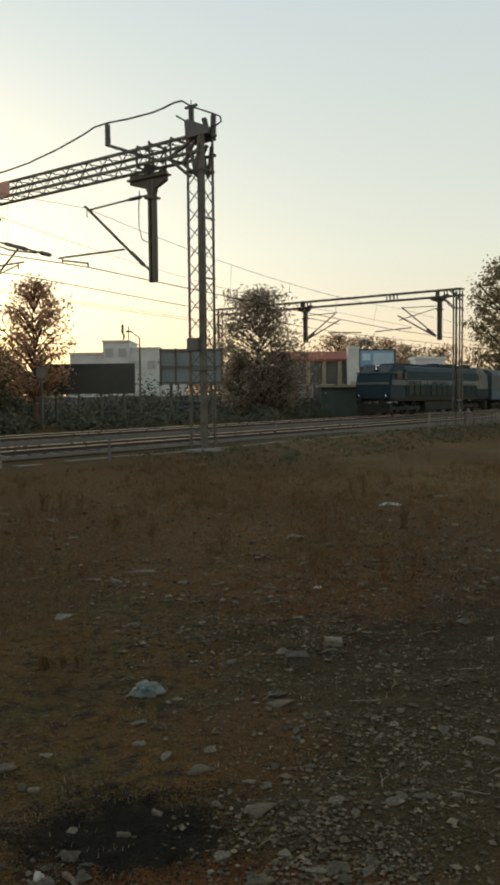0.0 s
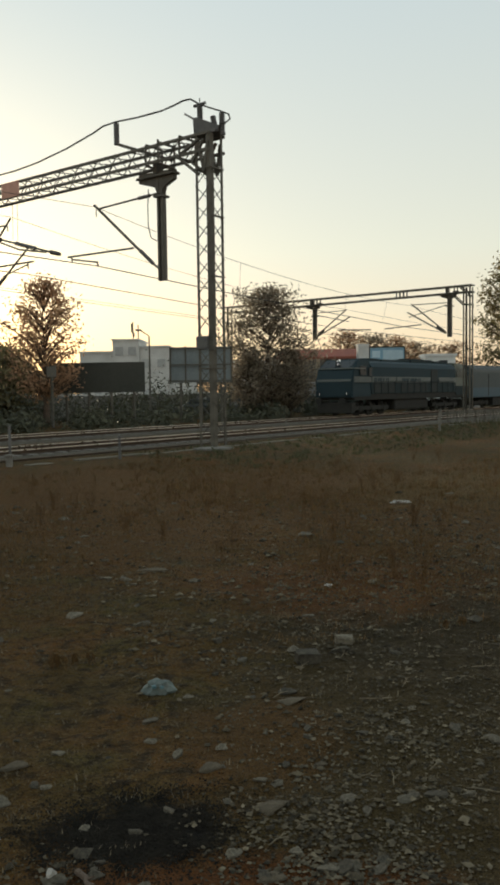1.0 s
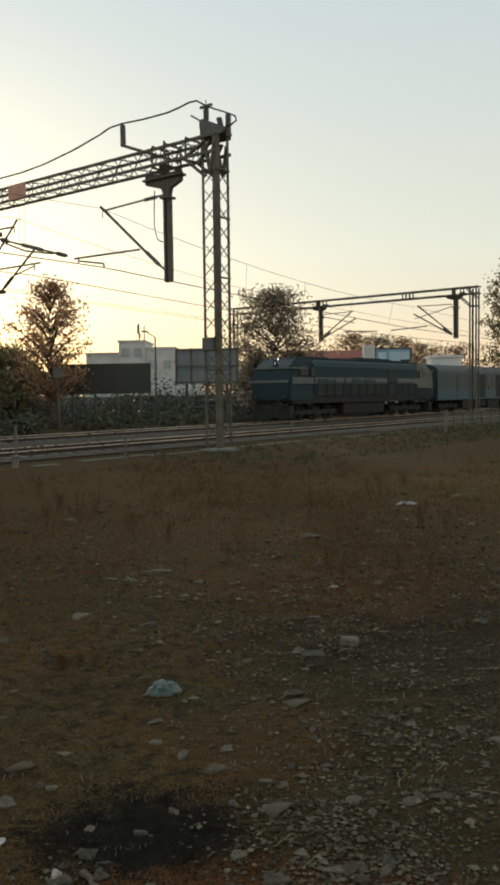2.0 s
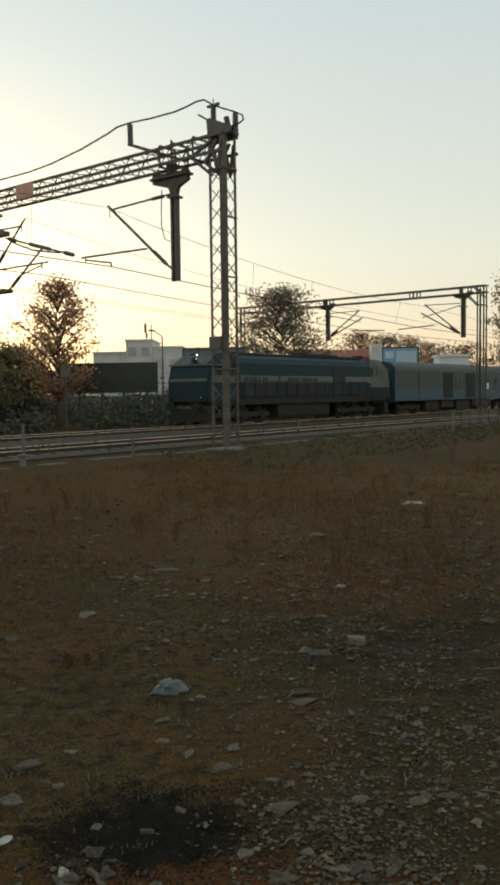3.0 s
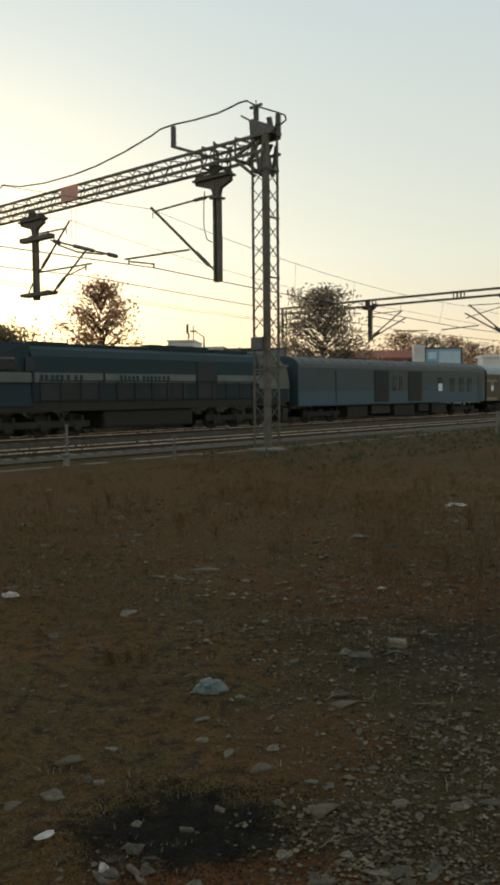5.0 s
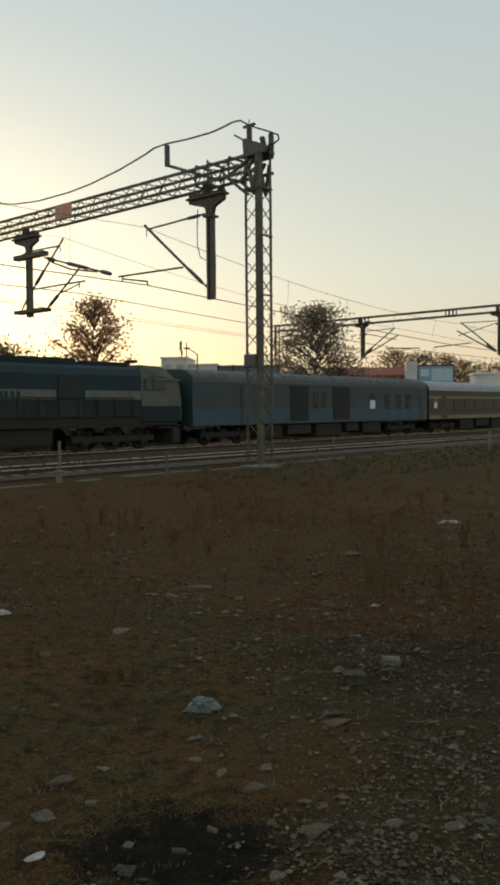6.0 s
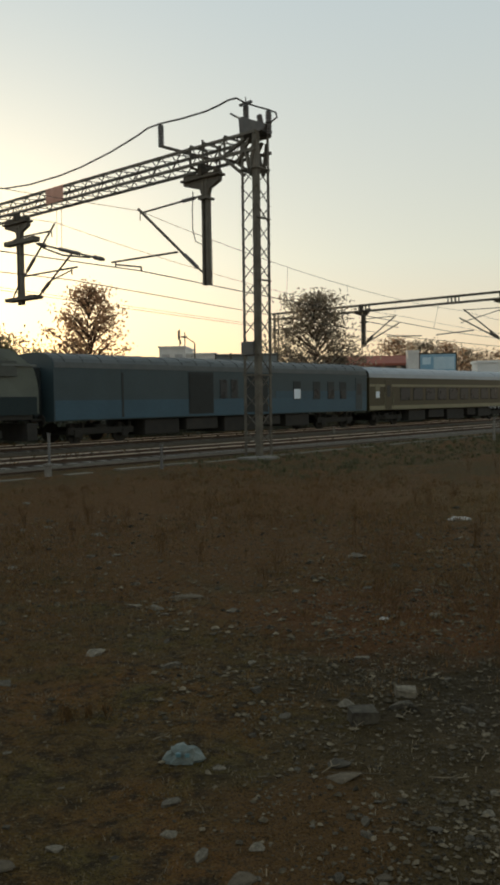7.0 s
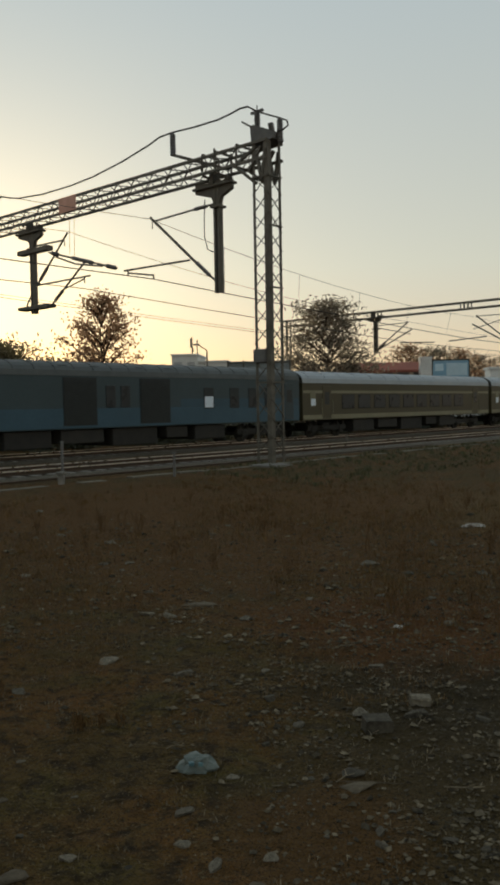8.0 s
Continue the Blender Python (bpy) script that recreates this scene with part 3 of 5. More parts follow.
wire([(*along(24.1, d), z) for d, z in ((20.9, 13.0), (20.3, 12.72), (19.8, 12.5), (19.4, 12.3), (19.35, 12.12), (19.6, 12.02), (19.85, 12.05))], 0.032, label="short dark jumper cable on the mast head")
wire([(*along(24.2, d), z) for d, z in ((23.6, 10.3), (23.65, 9.6), (23.65, 8.9), (23.5, 8.4), (23.2, 8.25))], 0.02, label="slack earthing cable beside the drop post")


for d, z0, z1 in ((32.0, 11.1, 9.2), (32.35, 11.1, 9.4)):
    wire([(*along(24.3, d), z0), (*along(24.3, d + 0.05), z1)], 0.01, "hanger_wire", "thin hanger wire below the boom")


def droppers(cs, ms, s):
    f = (s - 24.3) / 32.7
    a = along(s, cs[1][1] + (cs[2][1] - cs[1][1]) * f)
    b = along(s, ms[1][1] + (ms[2][1] - ms[1][1]) * f)
    zc = cs[1][2] + (cs[2][2] - cs[1][2]) * f
    zm = ms[1][2] + (ms[2][2] - ms[1][2]) * f - 2.2 * f * (1 - f)
    wire([(*a, zc), (*b, zm)], 0.008, "dropper_wire", "short vertical dropper wire between the overhead wires")


for s in (29, 35, 41, 47, 53):
    droppers(CONTACT2, MESS2, s)


# ---- train ----
def wheelsets(v, centres, radius=0.46):
    out = []
    for x in centres:
        bm = B()
        rod(bm, (0, -0.8, 0), (0, 0.8, 0), 0.08, 8)
        for y in (-0.87, 0.87):
            rod(bm, (0, y - 0.06, 0), (0, y + 0.06, 0), radius, 24)
            rod(bm, (0, y * 1.09 - 0.02, 0), (0, y * 1.09 + 0.02, 0), radius * 0.35, 12)
        for i in range(6):
            a = i * math.pi / 3
            for y in (-0.94, 0.94):
                bar(bm, (0, y, 0), (0.38 * math.cos(a), y, 0.38 * math.sin(a)), 0.05, 0.04)
        w = part("wheelset", bm, UNDER, v, "grimy steel wheelset")
        w.location = (x, 0, radius)
        out.append((w, x, radius))
    return out


def bogie(v, x, half=1.9, axles=2):
    bm = B()
    for y in (-1.12, 1.12):
        box(bm, x - half, x + half, y - 0.09, y + 0.09, 0.42, 0.72, 0.04)
        for k in range(axles):
            c = x - half * 0.72 + k * (half * 1.44) / (axles - 1)
            box(bm, c - 0.2, c + 0.2, y - 0.14, y + 0.14, 0.3, 0.62, 0.03)
            for s in (-0.32, 0.32):
                rod(bm, (c + s, y, 0.55), (c + s, y, 0.95), 0.09, 8)
    box(bm, x - 0.3, x + 0.3, -1.1, 1.1, 0.5, 0.85)
    part("bogie_frame", bm, UNDER, v, "dark grimy bogie frame")


def lamp_hood(cab, x, y, z, sgn, r, depth):
    """A short open tube round a lamp, added to hide its glow from the side."""
    bm = B()
    ring = []
    for rr, xx in ((r, x - sgn * 0.12), (r, x + sgn * depth), (r + 0.015, x + sgn * depth), (r + 0.015, x - sgn * 0.12)):
        ring.append([bm.verts.new((xx, y + rr * math.cos(i * math.pi / 7), z + rr * math.sin(i * math.pi / 7))) for i in range(14)])
    for a, b in zip(ring, ring[1:]):
        for i in range(14):
            j = (i + 1) % 14
            bm.faces.new((a[i], a[j], b[j], b[i]))
    part("lamp_hood", bm, UNDER, cab)


def loco():
    v = thing("diesel_locomotive", rail_pose(53, 32.05, 0.42), "dark blue dual-cab diesel locomotive with a cream stripe", "locomotive", "train")
    L = 22.3
    bm = B()
    box(bm, 2.5, L - 0.3, -1.5, 1.5, 1.15, 1.6, 0.03)
    part("underframe", bm, UNDER, v)
    # full-width body between the cabs
    bm = B()
    loft(bm, [(-1.52, 1.6), (-1.52, 3.55), (-1.35, 3.86), (-1.0, 4.02), (1.0, 4.02), (1.35, 3.86), (1.52, 3.55), (1.52, 1.6)], 4.85, 19.6)
    part("body", bm, LOCO_BLUE, v, "dark navy painted hood")
    bm = B()
    box(bm, 4.9, 19.6, -1.545, -1.522, 1.6, 2.4)
    box(bm, 4.9, 19.6, 1.522, 1.545, 1.6, 2.4)
    part("lower_body_side", bm, LOCO_LOW, v, "grimy dark lower body panel")
    for x0, x1 in ((2.4, 4.8), (4.95, 8.6), (8.75, 14.6), (16.2, 19.55)):
        bm = B()
        box(bm, x0, x1, -1.575, -1.53, 2.42, 2.84)
        part("stripe", bm, STRIPE, v, "faded cream stripe")
    # grilles and doors along the side
    for i, x in enumerate((5.2, 6.3, 7.4, 9.4, 10.6, 11.8, 13.0)):
        bm = B()
        box(bm, x, x + 1.0, -1.56, -1.53, 1.68, 2.36, 0.01)
        for j in range(6):
            box(bm, x + 0.08, x + 0.92, -1.575, -1.555, 1.8 + j * 0.1, 1.84 + j * 0.1)
        part("side_grille", bm, LOUVRE, v)
    for x in (5.2, 5.45, 5.75, 6.0, 6.25, 6.6, 7.0, 7.3, 9.6, 9.85, 10.1, 10.35, 10.6, 11.0, 11.25, 11.5, 11.75, 12.0, 12.3, 12.6):
        bm = B()
        box(bm, x, x + 0.17, -1.584, -1.57, 2.5, 2.76)
        part("marking_bar", bm, LOCO_BLUE, v, "dark lettering-sized bar on the stripe")
    bm = B()
    box(bm, 14.75, 16.0, -1.56, -1.5, 1.65, 3.5, 0.02)
    part("radiator_panel", bm, LOUVRE, v, "black radiator intake")
    for x0, x1, h in ((5.2, 7.2, 0.22), (7.5, 12.0, 0.18), (12.3, 16.2, 0.3), (16.6, 19.3, 0.22)):
        bm = B()
        box(bm, x0, x1, -0.95, 0.95, 4.0, 4.0 + h, 0.06)
        part("roof_hatch", bm, LOCO_LOW, v)
    for x in (13.0, 14.2, 15.4):
        bm = B()
        rod(bm, (x, 0, 4.28), (x, 0, 4.36), 0.5, 18)
        part("roof_fan", bm, UNDER, v)
    bm = B()
    box(bm, 20.0, 20.3, -0.5, 0.2, 4.25, 4.4, 0.03)
    rod(bm, (20.1, -0.1, 4.1), (20.1, -0.1, 4.3), 0.04)
    part("horn", bm, UNDER, v)
    # cabs
    for end, x, sgn in ((0, 4.85, -1), (1, 19.6, 1)):
        prof = [(0, 1.35), (0, 4.12), (1.55, 4.08), (2.5, 3.35), (2.72, 2.5), (2.72, 1.35)]
        bm = B()
        half = []
        for y in (-1.55, 1.55):
            half.append([bm.verts.new((x + sgn * a, y * (0.9 if z > 4 else 1), z)) for a, z in prof])
        a, b = half
        for i in range(len(prof)):
            j = (i + 1) % len(prof)
            bm.faces.new((a[i], a[j], b[j], b[i]))
        bm.faces.new(a)
        bm.faces.new(b[::-1])
        bmesh.ops.recalc_face_normals(bm, faces=bm.faces)
        bmesh.ops.bevel(bm, geom=list(bm.edges), offset=0.06, segments=2, affect="EDGES")
        cab = part("cab", bm, LOCO_BLUE if end == 0 else CAB_PALE, v, "navy driver's cab with sloped windscreen" if end == 0 else "pale rear driver's cab")
        for y in (-0.68, 0.68):
            bm = B()
            bar(bm, (x + sgn * 1.72, y, 4.0), (x + sgn * 2.5, y, 3.4), 1.15, 0.03)
            part("windscreen", bm, GLASS_DARK if end == 0 else GLASS_GREY, cab, "dark windscreen pane" if end == 0 else "grey windscreen pane")
        for y in (-1.6, 1.6):
            bm = B()
            box(bm, x + sgn * 1.2 - 0.45, x + sgn * 1.2 + 0.45, y * 0.972 - 0.012, y * 0.972 + 0.012, 2.95, 3.6, 0.01)
            part("side_window", bm, GLASS_DARK if end == 0 else GLASS_GREY, cab)
        bm = B()
        box(bm, x + sgn * 0.3 - 0.04, x + sgn * 0.3 + 0.4, -1.567, -1.54, 2.9, 3.5, 0.01)
        part("cab_door_window", bm, GLASS_DARK if end == 0 else GLASS_GREY, cab)
        if end == 1:
            bm = B()
            box(bm, x, x + 2.6, -1.563, -1.53, 1.36, 2.12, 0.01)
            part("lower_panel", bm, LOCO_LOW, cab, "grimy dark lower cab panel")
        for z in (3.80, 4.06):
            bm = B()
            rod(bm, (x + sgn * 1.95, -0.05, z - 0.05), (x + sgn * 2.2, -0.05, z - 0.05), 0.065, 14)
            part("headlight", bm, LAMP_ON if end == 0 else GLASS_DARK, cab, "bright headlight" if end == 0 else "unlit headlight")
            lamp_hood(cab, x + sgn * 2.2, -0.05, z - 0.05, sgn, 0.075, 0.14)
        for y in (-1.15, 1.15):
            bm = B()
            rod(bm, (x + sgn * 2.65, y, 1.62), (x + sgn * 2.8, y, 1.62), 0.045, 12)
            part("marker_light", bm, LAMP_ON if end == 0 else GLASS_DARK, cab, "small lit marker lamp" if end == 0 else "unlit marker lamp")
            lamp_hood(cab, x + sgn * 2.8, y, 1.62, sgn, 0.052, 0.1)
        bm = B()
        box(bm, min(x + sgn * 2.74, x + sgn * 2.7), max(x + sgn * 2.74, x + sgn * 2.7), -1.4, 1.4, 2.5, 2.66)
        part("nose_stripe", bm, STRIPE, cab, "faded cream stripe")
        bm = B()
        box(bm, min(x + sgn * 0.9, x + sgn * 2.56), max(x + sgn * 0.9, x + sgn * 2.56), -1.6, 1.6, 3.38, 3.47)
        part("drip_rail", bm, STRIPE, cab, "pale strip under the windscreen")
        bm = B()
        box(bm, x + sgn * 2.4 - 0.25, x + sgn * 2.4 + 0.25, -1.45, 1.45, 0.25, 1.0, 0.04)
        part("cowcatcher", bm, UNDER, v)
        for y in (-0.98, 0.98):
            bm = B()
            rod(bm, (x + sgn * 2.6, y, 1.1), (x + sgn * 3.15, y, 1.1), 0.08, 10)
            rod(bm, (x + sgn * 3.15, y, 1.1), (x + sgn * 3.22, y, 1.1), 0.24, 16)
            part("buffer", bm, UNDER, v)
    bm = B()
    box(bm, 8.8, 14.6, -1.35, 1.35, 0.3, 1.15, 0.15)
    part("fuel_tank", bm, UNDER, v, "grimy fuel tank")
    for x in (5.6, 18.2):
        bogie(v, x, 2.5, 3)
    bm = B()
    for x in range(14):
        rod(bm, (5.2 + x * 1.06, -1.6, 1.55), (5.2 + x * 1.06, -1.6, 2.5), 0.02)
    rod(bm, (5.1, -1.6, 2.5), (19.1, -1.6, 2.5), 0.022)
    part("handrail", bm, LOCO_LOW, v)
    return v, wheelsets(v, [3.8, 5.6, 7.4, 16.4, 18.2, 20.0], 0.54)


def shell(h_eave, h_top, half=1.62, z0=1.05):
    """Coach cross-section with rounded roof."""
    pts = [(-half + 0.03, z0), (-half, z0 + 0.3), (-half, h_eave)]
    for i in range(1, 12):
        a = math.pi * (1 - i / 12)
        pts.append((half * math.copysign(abs(math.cos(a)) ** 0.75, math.cos(a)), h_eave + (h_top - h_eave) * math.sin(a) ** 0.8))
    return pts + [(half, h_eave), (half, z0 + 0.3), (half - 0.03, z0)]


def under_gear(v, x0, x1):
    for i, (a, b, d) in enumerate(((5.3, 7.6, 0.75), (8.1, 10.4, 0.6), (10.9, 13.6, 0.8), (14.2, 15.6, 0.55), (16.1, 18.3, 0.7))):
        bm = B()
        box(bm, x0 + a, x0 + b, -1.45, 1.45, 1.02 - d, 1.02, 0.06)
        part("equipment_box", bm, UNDER, v)


def gangway(v, x, s):
    bm = B()
    box(bm, min(x, x + s * 0.42), max(x, x + s * 0.42), -0.75, 0.75, 1.1, 3.4, 0.08)
    part("gangway", bm, LOUVRE, v, "black rubber gangway")


def power_car():
    off = 23.0
    v = thing("generator_car", rail_pose(53, 32.05, 0.42), "blue-grey generator car with black louvred panels", "railway carriage", "train")
    L = 24.3
    bm = B()
    loft(bm, shell(3.35, 4.05), 0, L)
    part("body", bm, GEN_GREY, v, "faded blue-grey body side")
    bm = B()
    o = shell(3.35, 4.05)
    roof = [(y * 1.012, z + 0.012) for y, z in o[2:-2]]
    loft(bm, roof, 0.05, L - 0.05)
    r = part("roof", bm, GEN_ROOF, v, "weathered grey ribbed roof")
    for i in range(23):
        bm = B()
        rib = [(y * 1.022, z + 0.03) for y, z in o[3:-3]]
        loft(bm, rib, 0.6 + i * 1.02, 0.65 + i * 1.02)
        part("roof_rib", bm, GEN_ROOF, r)
    bm = B()
    box(bm, 0.05, L - 0.05, -1.632, -1.622, 1.1, 1.95)
    part("lower_band", bm, GEN_BLUE, v, "blue lower band")
    bm = B()
    box(bm, 15.0, L - 0.1, -1.6335, -1.6225, 1.96, 2.35)
    part("blue_panel", bm, GEN_BLUE, v)
    bm = B()
    box(bm, 3.75, 3.87, -1.64, -1.62, 1.15, 3.2)
    part("door_edge", bm, LOUVRE, v)
    for x0, x1 in ((8.1, 9.9), (12.4, 14.3)):
        bm = B()
        box(bm, x0, x1, -1.645, -1.6, 1.2, 3.3, 0.01)
        for j in range(16):
            bar(bm, (x0 + 0.06, -1.66, 1.32 + j * 0.12), (x1 - 0.06, -1.66, 1.32 + j * 0.12), 0.03, 0.06)
        part("louvre_panel", bm, LOUVRE, v, "black ventilation louvre")
        for x in (x0 - 0.1, x1 - 0.2):
            bm = B()
            box(bm, x, x + 0.5, -1.45, -0.95, 3.5, 3.82, 0.05)
            part("roof_vent", bm, LOUVRE, r)
    for x0, x1 in ((10.4, 10.95), (11.25, 11.8)):
        bm = B()
        box(bm, x0, x1, -1.645, -1.61, 1.95, 2.95, 0.02)
        part("window", bm, GLASS_DARK, v, "dark window")
    for x0, mat in ((16.65, PANE_GLOW), (18.55, GLASS_DARK), (20.0, GLASS_DARK), (21.3, GLASS_DARK)):
        bm = B()
        box(bm, x0 - 0.06, x0 + 0.66, -1.642, -1.61, 1.84, 2.9, 0.02)
        f = part("window", bm, LOUVRE, v, "small framed window")
        bm = B()
        box(bm, x0, x0 + 0.6, -1.652, -1.64, 1.9, 2.45)
        part("pane", bm, mat, f, "pale pane with a faint glow for daylight" if mat == PANE_GLOW else "")
    bm = B()
    box(bm, L - 1.3, L - 0.55, -1.64, -1.61, 1.15, 3.15, 0.02)
    d = part("end_door", bm, GEN_GREY, v)
    bm = B()
    box(bm, L - 1.15, L - 0.7, -1.648, -1.638, 2.1, 2.8)
    part("door_window", bm, GLASS_DARK, d)
    under_gear(v, 0, L)
    gangway(v, 0, -1)
    gangway(v, L, 1)
    for x in (2.9, L - 2.9):
        bogie(v, x)
    return v, wheelsets(v, [1.6, 4.2, L - 4.2, L - 1.6]), off


def coach(off):
    v = thing("passenger_coach", rail_pose(53, 32.05, 0.42), "olive-brown passenger coach with cream bands and silver roof", "railway carriage", "train")
    L = 23.5
    bm = B()
    loft(bm, shell(3.2, 3.95), 0, L)
    part("body", bm, COACH_BODY, v, "olive-brown body side")
    o = shell(3.2, 3.95)
    bm = B()
    loft(bm, [(y * 1.014, z + 0.012) for y, z in o[2:-2]], 0.0, L)
    r = part("roof", bm, COACH_ROOF, v, "pale silver ribbed roof")
    for i in range(14):
        bm = B()
        loft(bm, [(y * 1.02, z + 0.026) for y, z in o[3:-3]], 0.6 + i * 1.65, 0.64 + i * 1.65)
        part("roof_rib", bm, COACH_ROOF, r)
    for z0, z1, n in ((2.62, 2.78, "upper_band"), (1.1, 1.36, "lower_band")):
        bm = B()
        box(bm, 0.05, L - 0.05, -1.634, -1.621, z0, z1)
        part(n, bm, COACH_CREAM, v, "cream band")
    for i in range(9):
        x = 3.9 + i * 1.76
        bm = B()
        box(bm, x - 0.05, x + 1.3, -1.637, -1.6, 1.68, 2.56, 0.03)
        w = part("window", bm, UNDER, v, "dark sealed window")
        bm = B()
        box(bm, x, x + 1.25, -1.643, -1.635, 1.73, 2.51)
        part("pane", bm, GLASS_DARK, w)
    for x in (1.9, L - 2.7):
        bm = B()
        box(bm, x, x + 0.85, -1.642, -1.58, 1.12, 3.05, 0.02)
        d = part("door", bm, COACH_BODY, v, "olive-brown entrance door")
        bm = B()
        box(bm, x + 0.2, x + 0.65, -1.65, -1.64, 1.95, 2.7)
        part("door_window", bm, GLASS_DARK, d)
        for h in (x - 0.1, x + 0.95):
            bm = B()
            rod(bm, (h, -1.68, 1.25), (h, -1.68, 2.3), 0.02)
            part("grab_rail", bm, COACH_CREAM, d)
        for k in range(3):
            bm = B()
            box(bm, x + 0.05, x + 0.8, -1.62, -1.35, 0.35 + k * 0.24, 0.39 + k * 0.24)
            part("step", bm, UNDER, v)
    bm = B()
    box(bm, 0.7, 1.25, -1.645, -1.6, 1.85, 2.75, 0.02)
    w = part("window", bm, COACH_CREAM, v, "small lavatory window with a faintly glowing pane")
    # Pane glows by its material, without a lamp inside.
    bm = B()
    box(bm, 0.76, 1.19, -1.652, -1.644, 1.9, 2.3)
    part("pane", bm, PANE_GLOW, w)
    under_gear(v, 0, L)
    gangway(v, 0, -1)
    gangway(v, L, 1)
    for x in (2.9, L - 2.9):
        bogie(v, x)
    return v, wheelsets(v, [1.6, 4.2, L - 4.2, L - 1.6]), off


LOCO, LOCO_WHEELS = loco()
CARS = [power_car(), coach(47.6), coach(71.6)]


# ---- beyond the tracks ----
def tree(name, x, y, top, radius, seed, leaf, label, trunk_h=0.3, count=5200, size=0.2, wide=1.0, gap=0.5, lean=0.0, shape=(0.7, 1.0, 1.0, 0.84, 0.56, 0.2)):
    rnd = random.Random(seed)
    z0 = height(x, y) - 0.1
    t = thing(name, pose(x, y, z0), label, "tree", "trees")
    h = top - z0
    bm = B()
    fork = Vector((lean * 0.4, 0, h * trunk_h))
    rod(bm, (0, 0, 0), fork, 0.025 * h, 9, 0.018 * h)
    tips = []
    bend = fork
    for zf in (0.45, 0.65, 0.82, 0.96):
        q = Vector((lean * zf + rnd.gauss(0, 0.05) * radius, rnd.gauss(0, 0.05) * radius, h * zf))
        rod(bm, bend, q, 0.017 * h * (1.1 - zf), 7, 0.017 * h * (0.98 - zf))
        tips.append(q)
        bend = q
    for i in range(90):
        zf = 0.2 + 0.76 * ((i * 0.7549 + 0.1) % 1)
        rr = radius * float(np.interp(zf, (0.2, 0.34, 0.52, 0.7, 0.85, 0.96), shape))
        rr *= math.sqrt(0.06 + 0.94 * ((i * 0.5698 + 0.3) % 1)) * rnd.uniform(0.85, 1.15)
        a = i * 2.4 + rnd.uniform(-0.5, 0.5)
        tip = Vector((lean * zf + math.cos(a) * rr * wide, math.sin(a) * rr, h * zf))
        root = Vector((lean * zf * 0.8, 0, max(h * trunk_h * 0.9, h * zf - 0.55 * rr - 0.06 * h)))
        mid = root.lerp(tip, 0.55) + Vector((0, 0, 0.03 * h * rnd.random()))
        rod(bm, root, mid, 0.006 * h, 5, 0.0045 * h)
        rod(bm, mid, tip, 0.0045 * h, 5, 0.0015 * h)
        tips += [tip, mid.lerp(tip, 0.6)]
        for k in range(3):
            b = mid.lerp(tip, rnd.uniform(0.3, 1.0))
            q = b + Vector((rnd.gauss(0, 1) * wide, rnd.gauss(0, 1), rnd.uniform(-0.4, 1.0))) * radius * 0.15
            rod(bm, b, q, 0.002 * h, 4, 0.001 * h)
            tips.append(q)
    part("trunk", bm, BARK, t, "brown branching trunk")
    vs, fs = [], []
    for i in range(count):
        c = rnd.choice(tips)
        sp = radius * rnd.choice((0.06, 0.09, 0.14)) * (0.6 + gap)
        g3 = [max(-1.7, min(1.7, rnd.gauss(0, 1))) * sp for _ in range(3)]
        p = c + Vector((g3[0] * wide, g3[1], g3[2] * 0.7))
        if p.z < h * (trunk_h * 0.6):
            continue
        u = Vector((rnd.gauss(0, 1), rnd.gauss(0, 1), rnd.gauss(0, 1))).normalized()
        w = u.orthogonal().normalized()
        s = size * rnd.uniform(0.6, 1.5)
        k = len(vs)
        vs += [p - u * s, p + w * s * 0.5, p + u * s, p - w * s * 0.5 + Vector((0, 0, s * 0.2))]
        fs += [(k, k + 1, k + 2), (k, k + 2, k + 3)]
    tagged(raw("crown", vs, fs, leaf, t), "sparse leafy crown", kind="stuff")
    return t


tree("tree", -12.75, 50, 9.35, 2.5, 3, LEAF_DRY, "sparse tree with dry reddish-brown leaves", 0.24, 6200, 0.095, 1.0, 0.5)
tree("tree", -18.8, 47, 6.2, 3.0, 5, LEAF_DARK, "dense dark bushy tree", 0.2, 16000, 0.13, 1.2, 0.7)
tree("tree", -22.5, 49, 6.2, 3.2, 8, LEAF_DARK, "dense dark bushy tree", 0.2, 12000, 0.13, 1.2, 0.7)
tree("tree", 1.0, 66, 10.5, 4.0, 11, LEAF_GREEN, "broad grey-green tree behind the mast", 0.14, 9500, 0.12, 1.25, 0.5, -0.5, (0.9, 1.0, 0.86, 0.6, 0.36, 0.12))
tree("tree", 29.1, 95, 17.6, 4.9, 17, LEAF_DARK, "tall dark leafy tree", 0.15, 8500, 0.2, 1.0, 0.5)
for i, (x, y, tp, r) in enumerate(((10.8, 104, 9.6, 2.2), (14.0, 106, 9.4, 2.6), (17.2, 108, 9.2, 2.6), (20.5, 112, 8.6, 2.8), (24.5, 108, 8.2, 2.8), (-30, 80, 9, 4))):
    tree("tree", x, y, tp, r * 1.25, 30 + i, LEAF_GREEN if i % 2 else LEAF_DRY, "small hazy tree behind the low buildings", 0.12, 3000, 0.16, 1.45, 0.6)


tree("tree", -0.8, 64.5, 5.2, 1.9, 41, LEAF_GREEN, "low grey-green shrubby tree behind the mast", 0.12, 2600, 0.13)
tree("tree", 2.4, 65.5, 5.6, 1.7, 42, LEAF_GREEN, "low grey-green shrubby tree beside the shed", 0.12, 2600, 0.13)
tree("tree", -17.5, 56, 5.4, 2.6, 43, LEAF_DARK, "dense dark bushy tree", 0.2, 9000, 0.14, 1.2, 0.7)


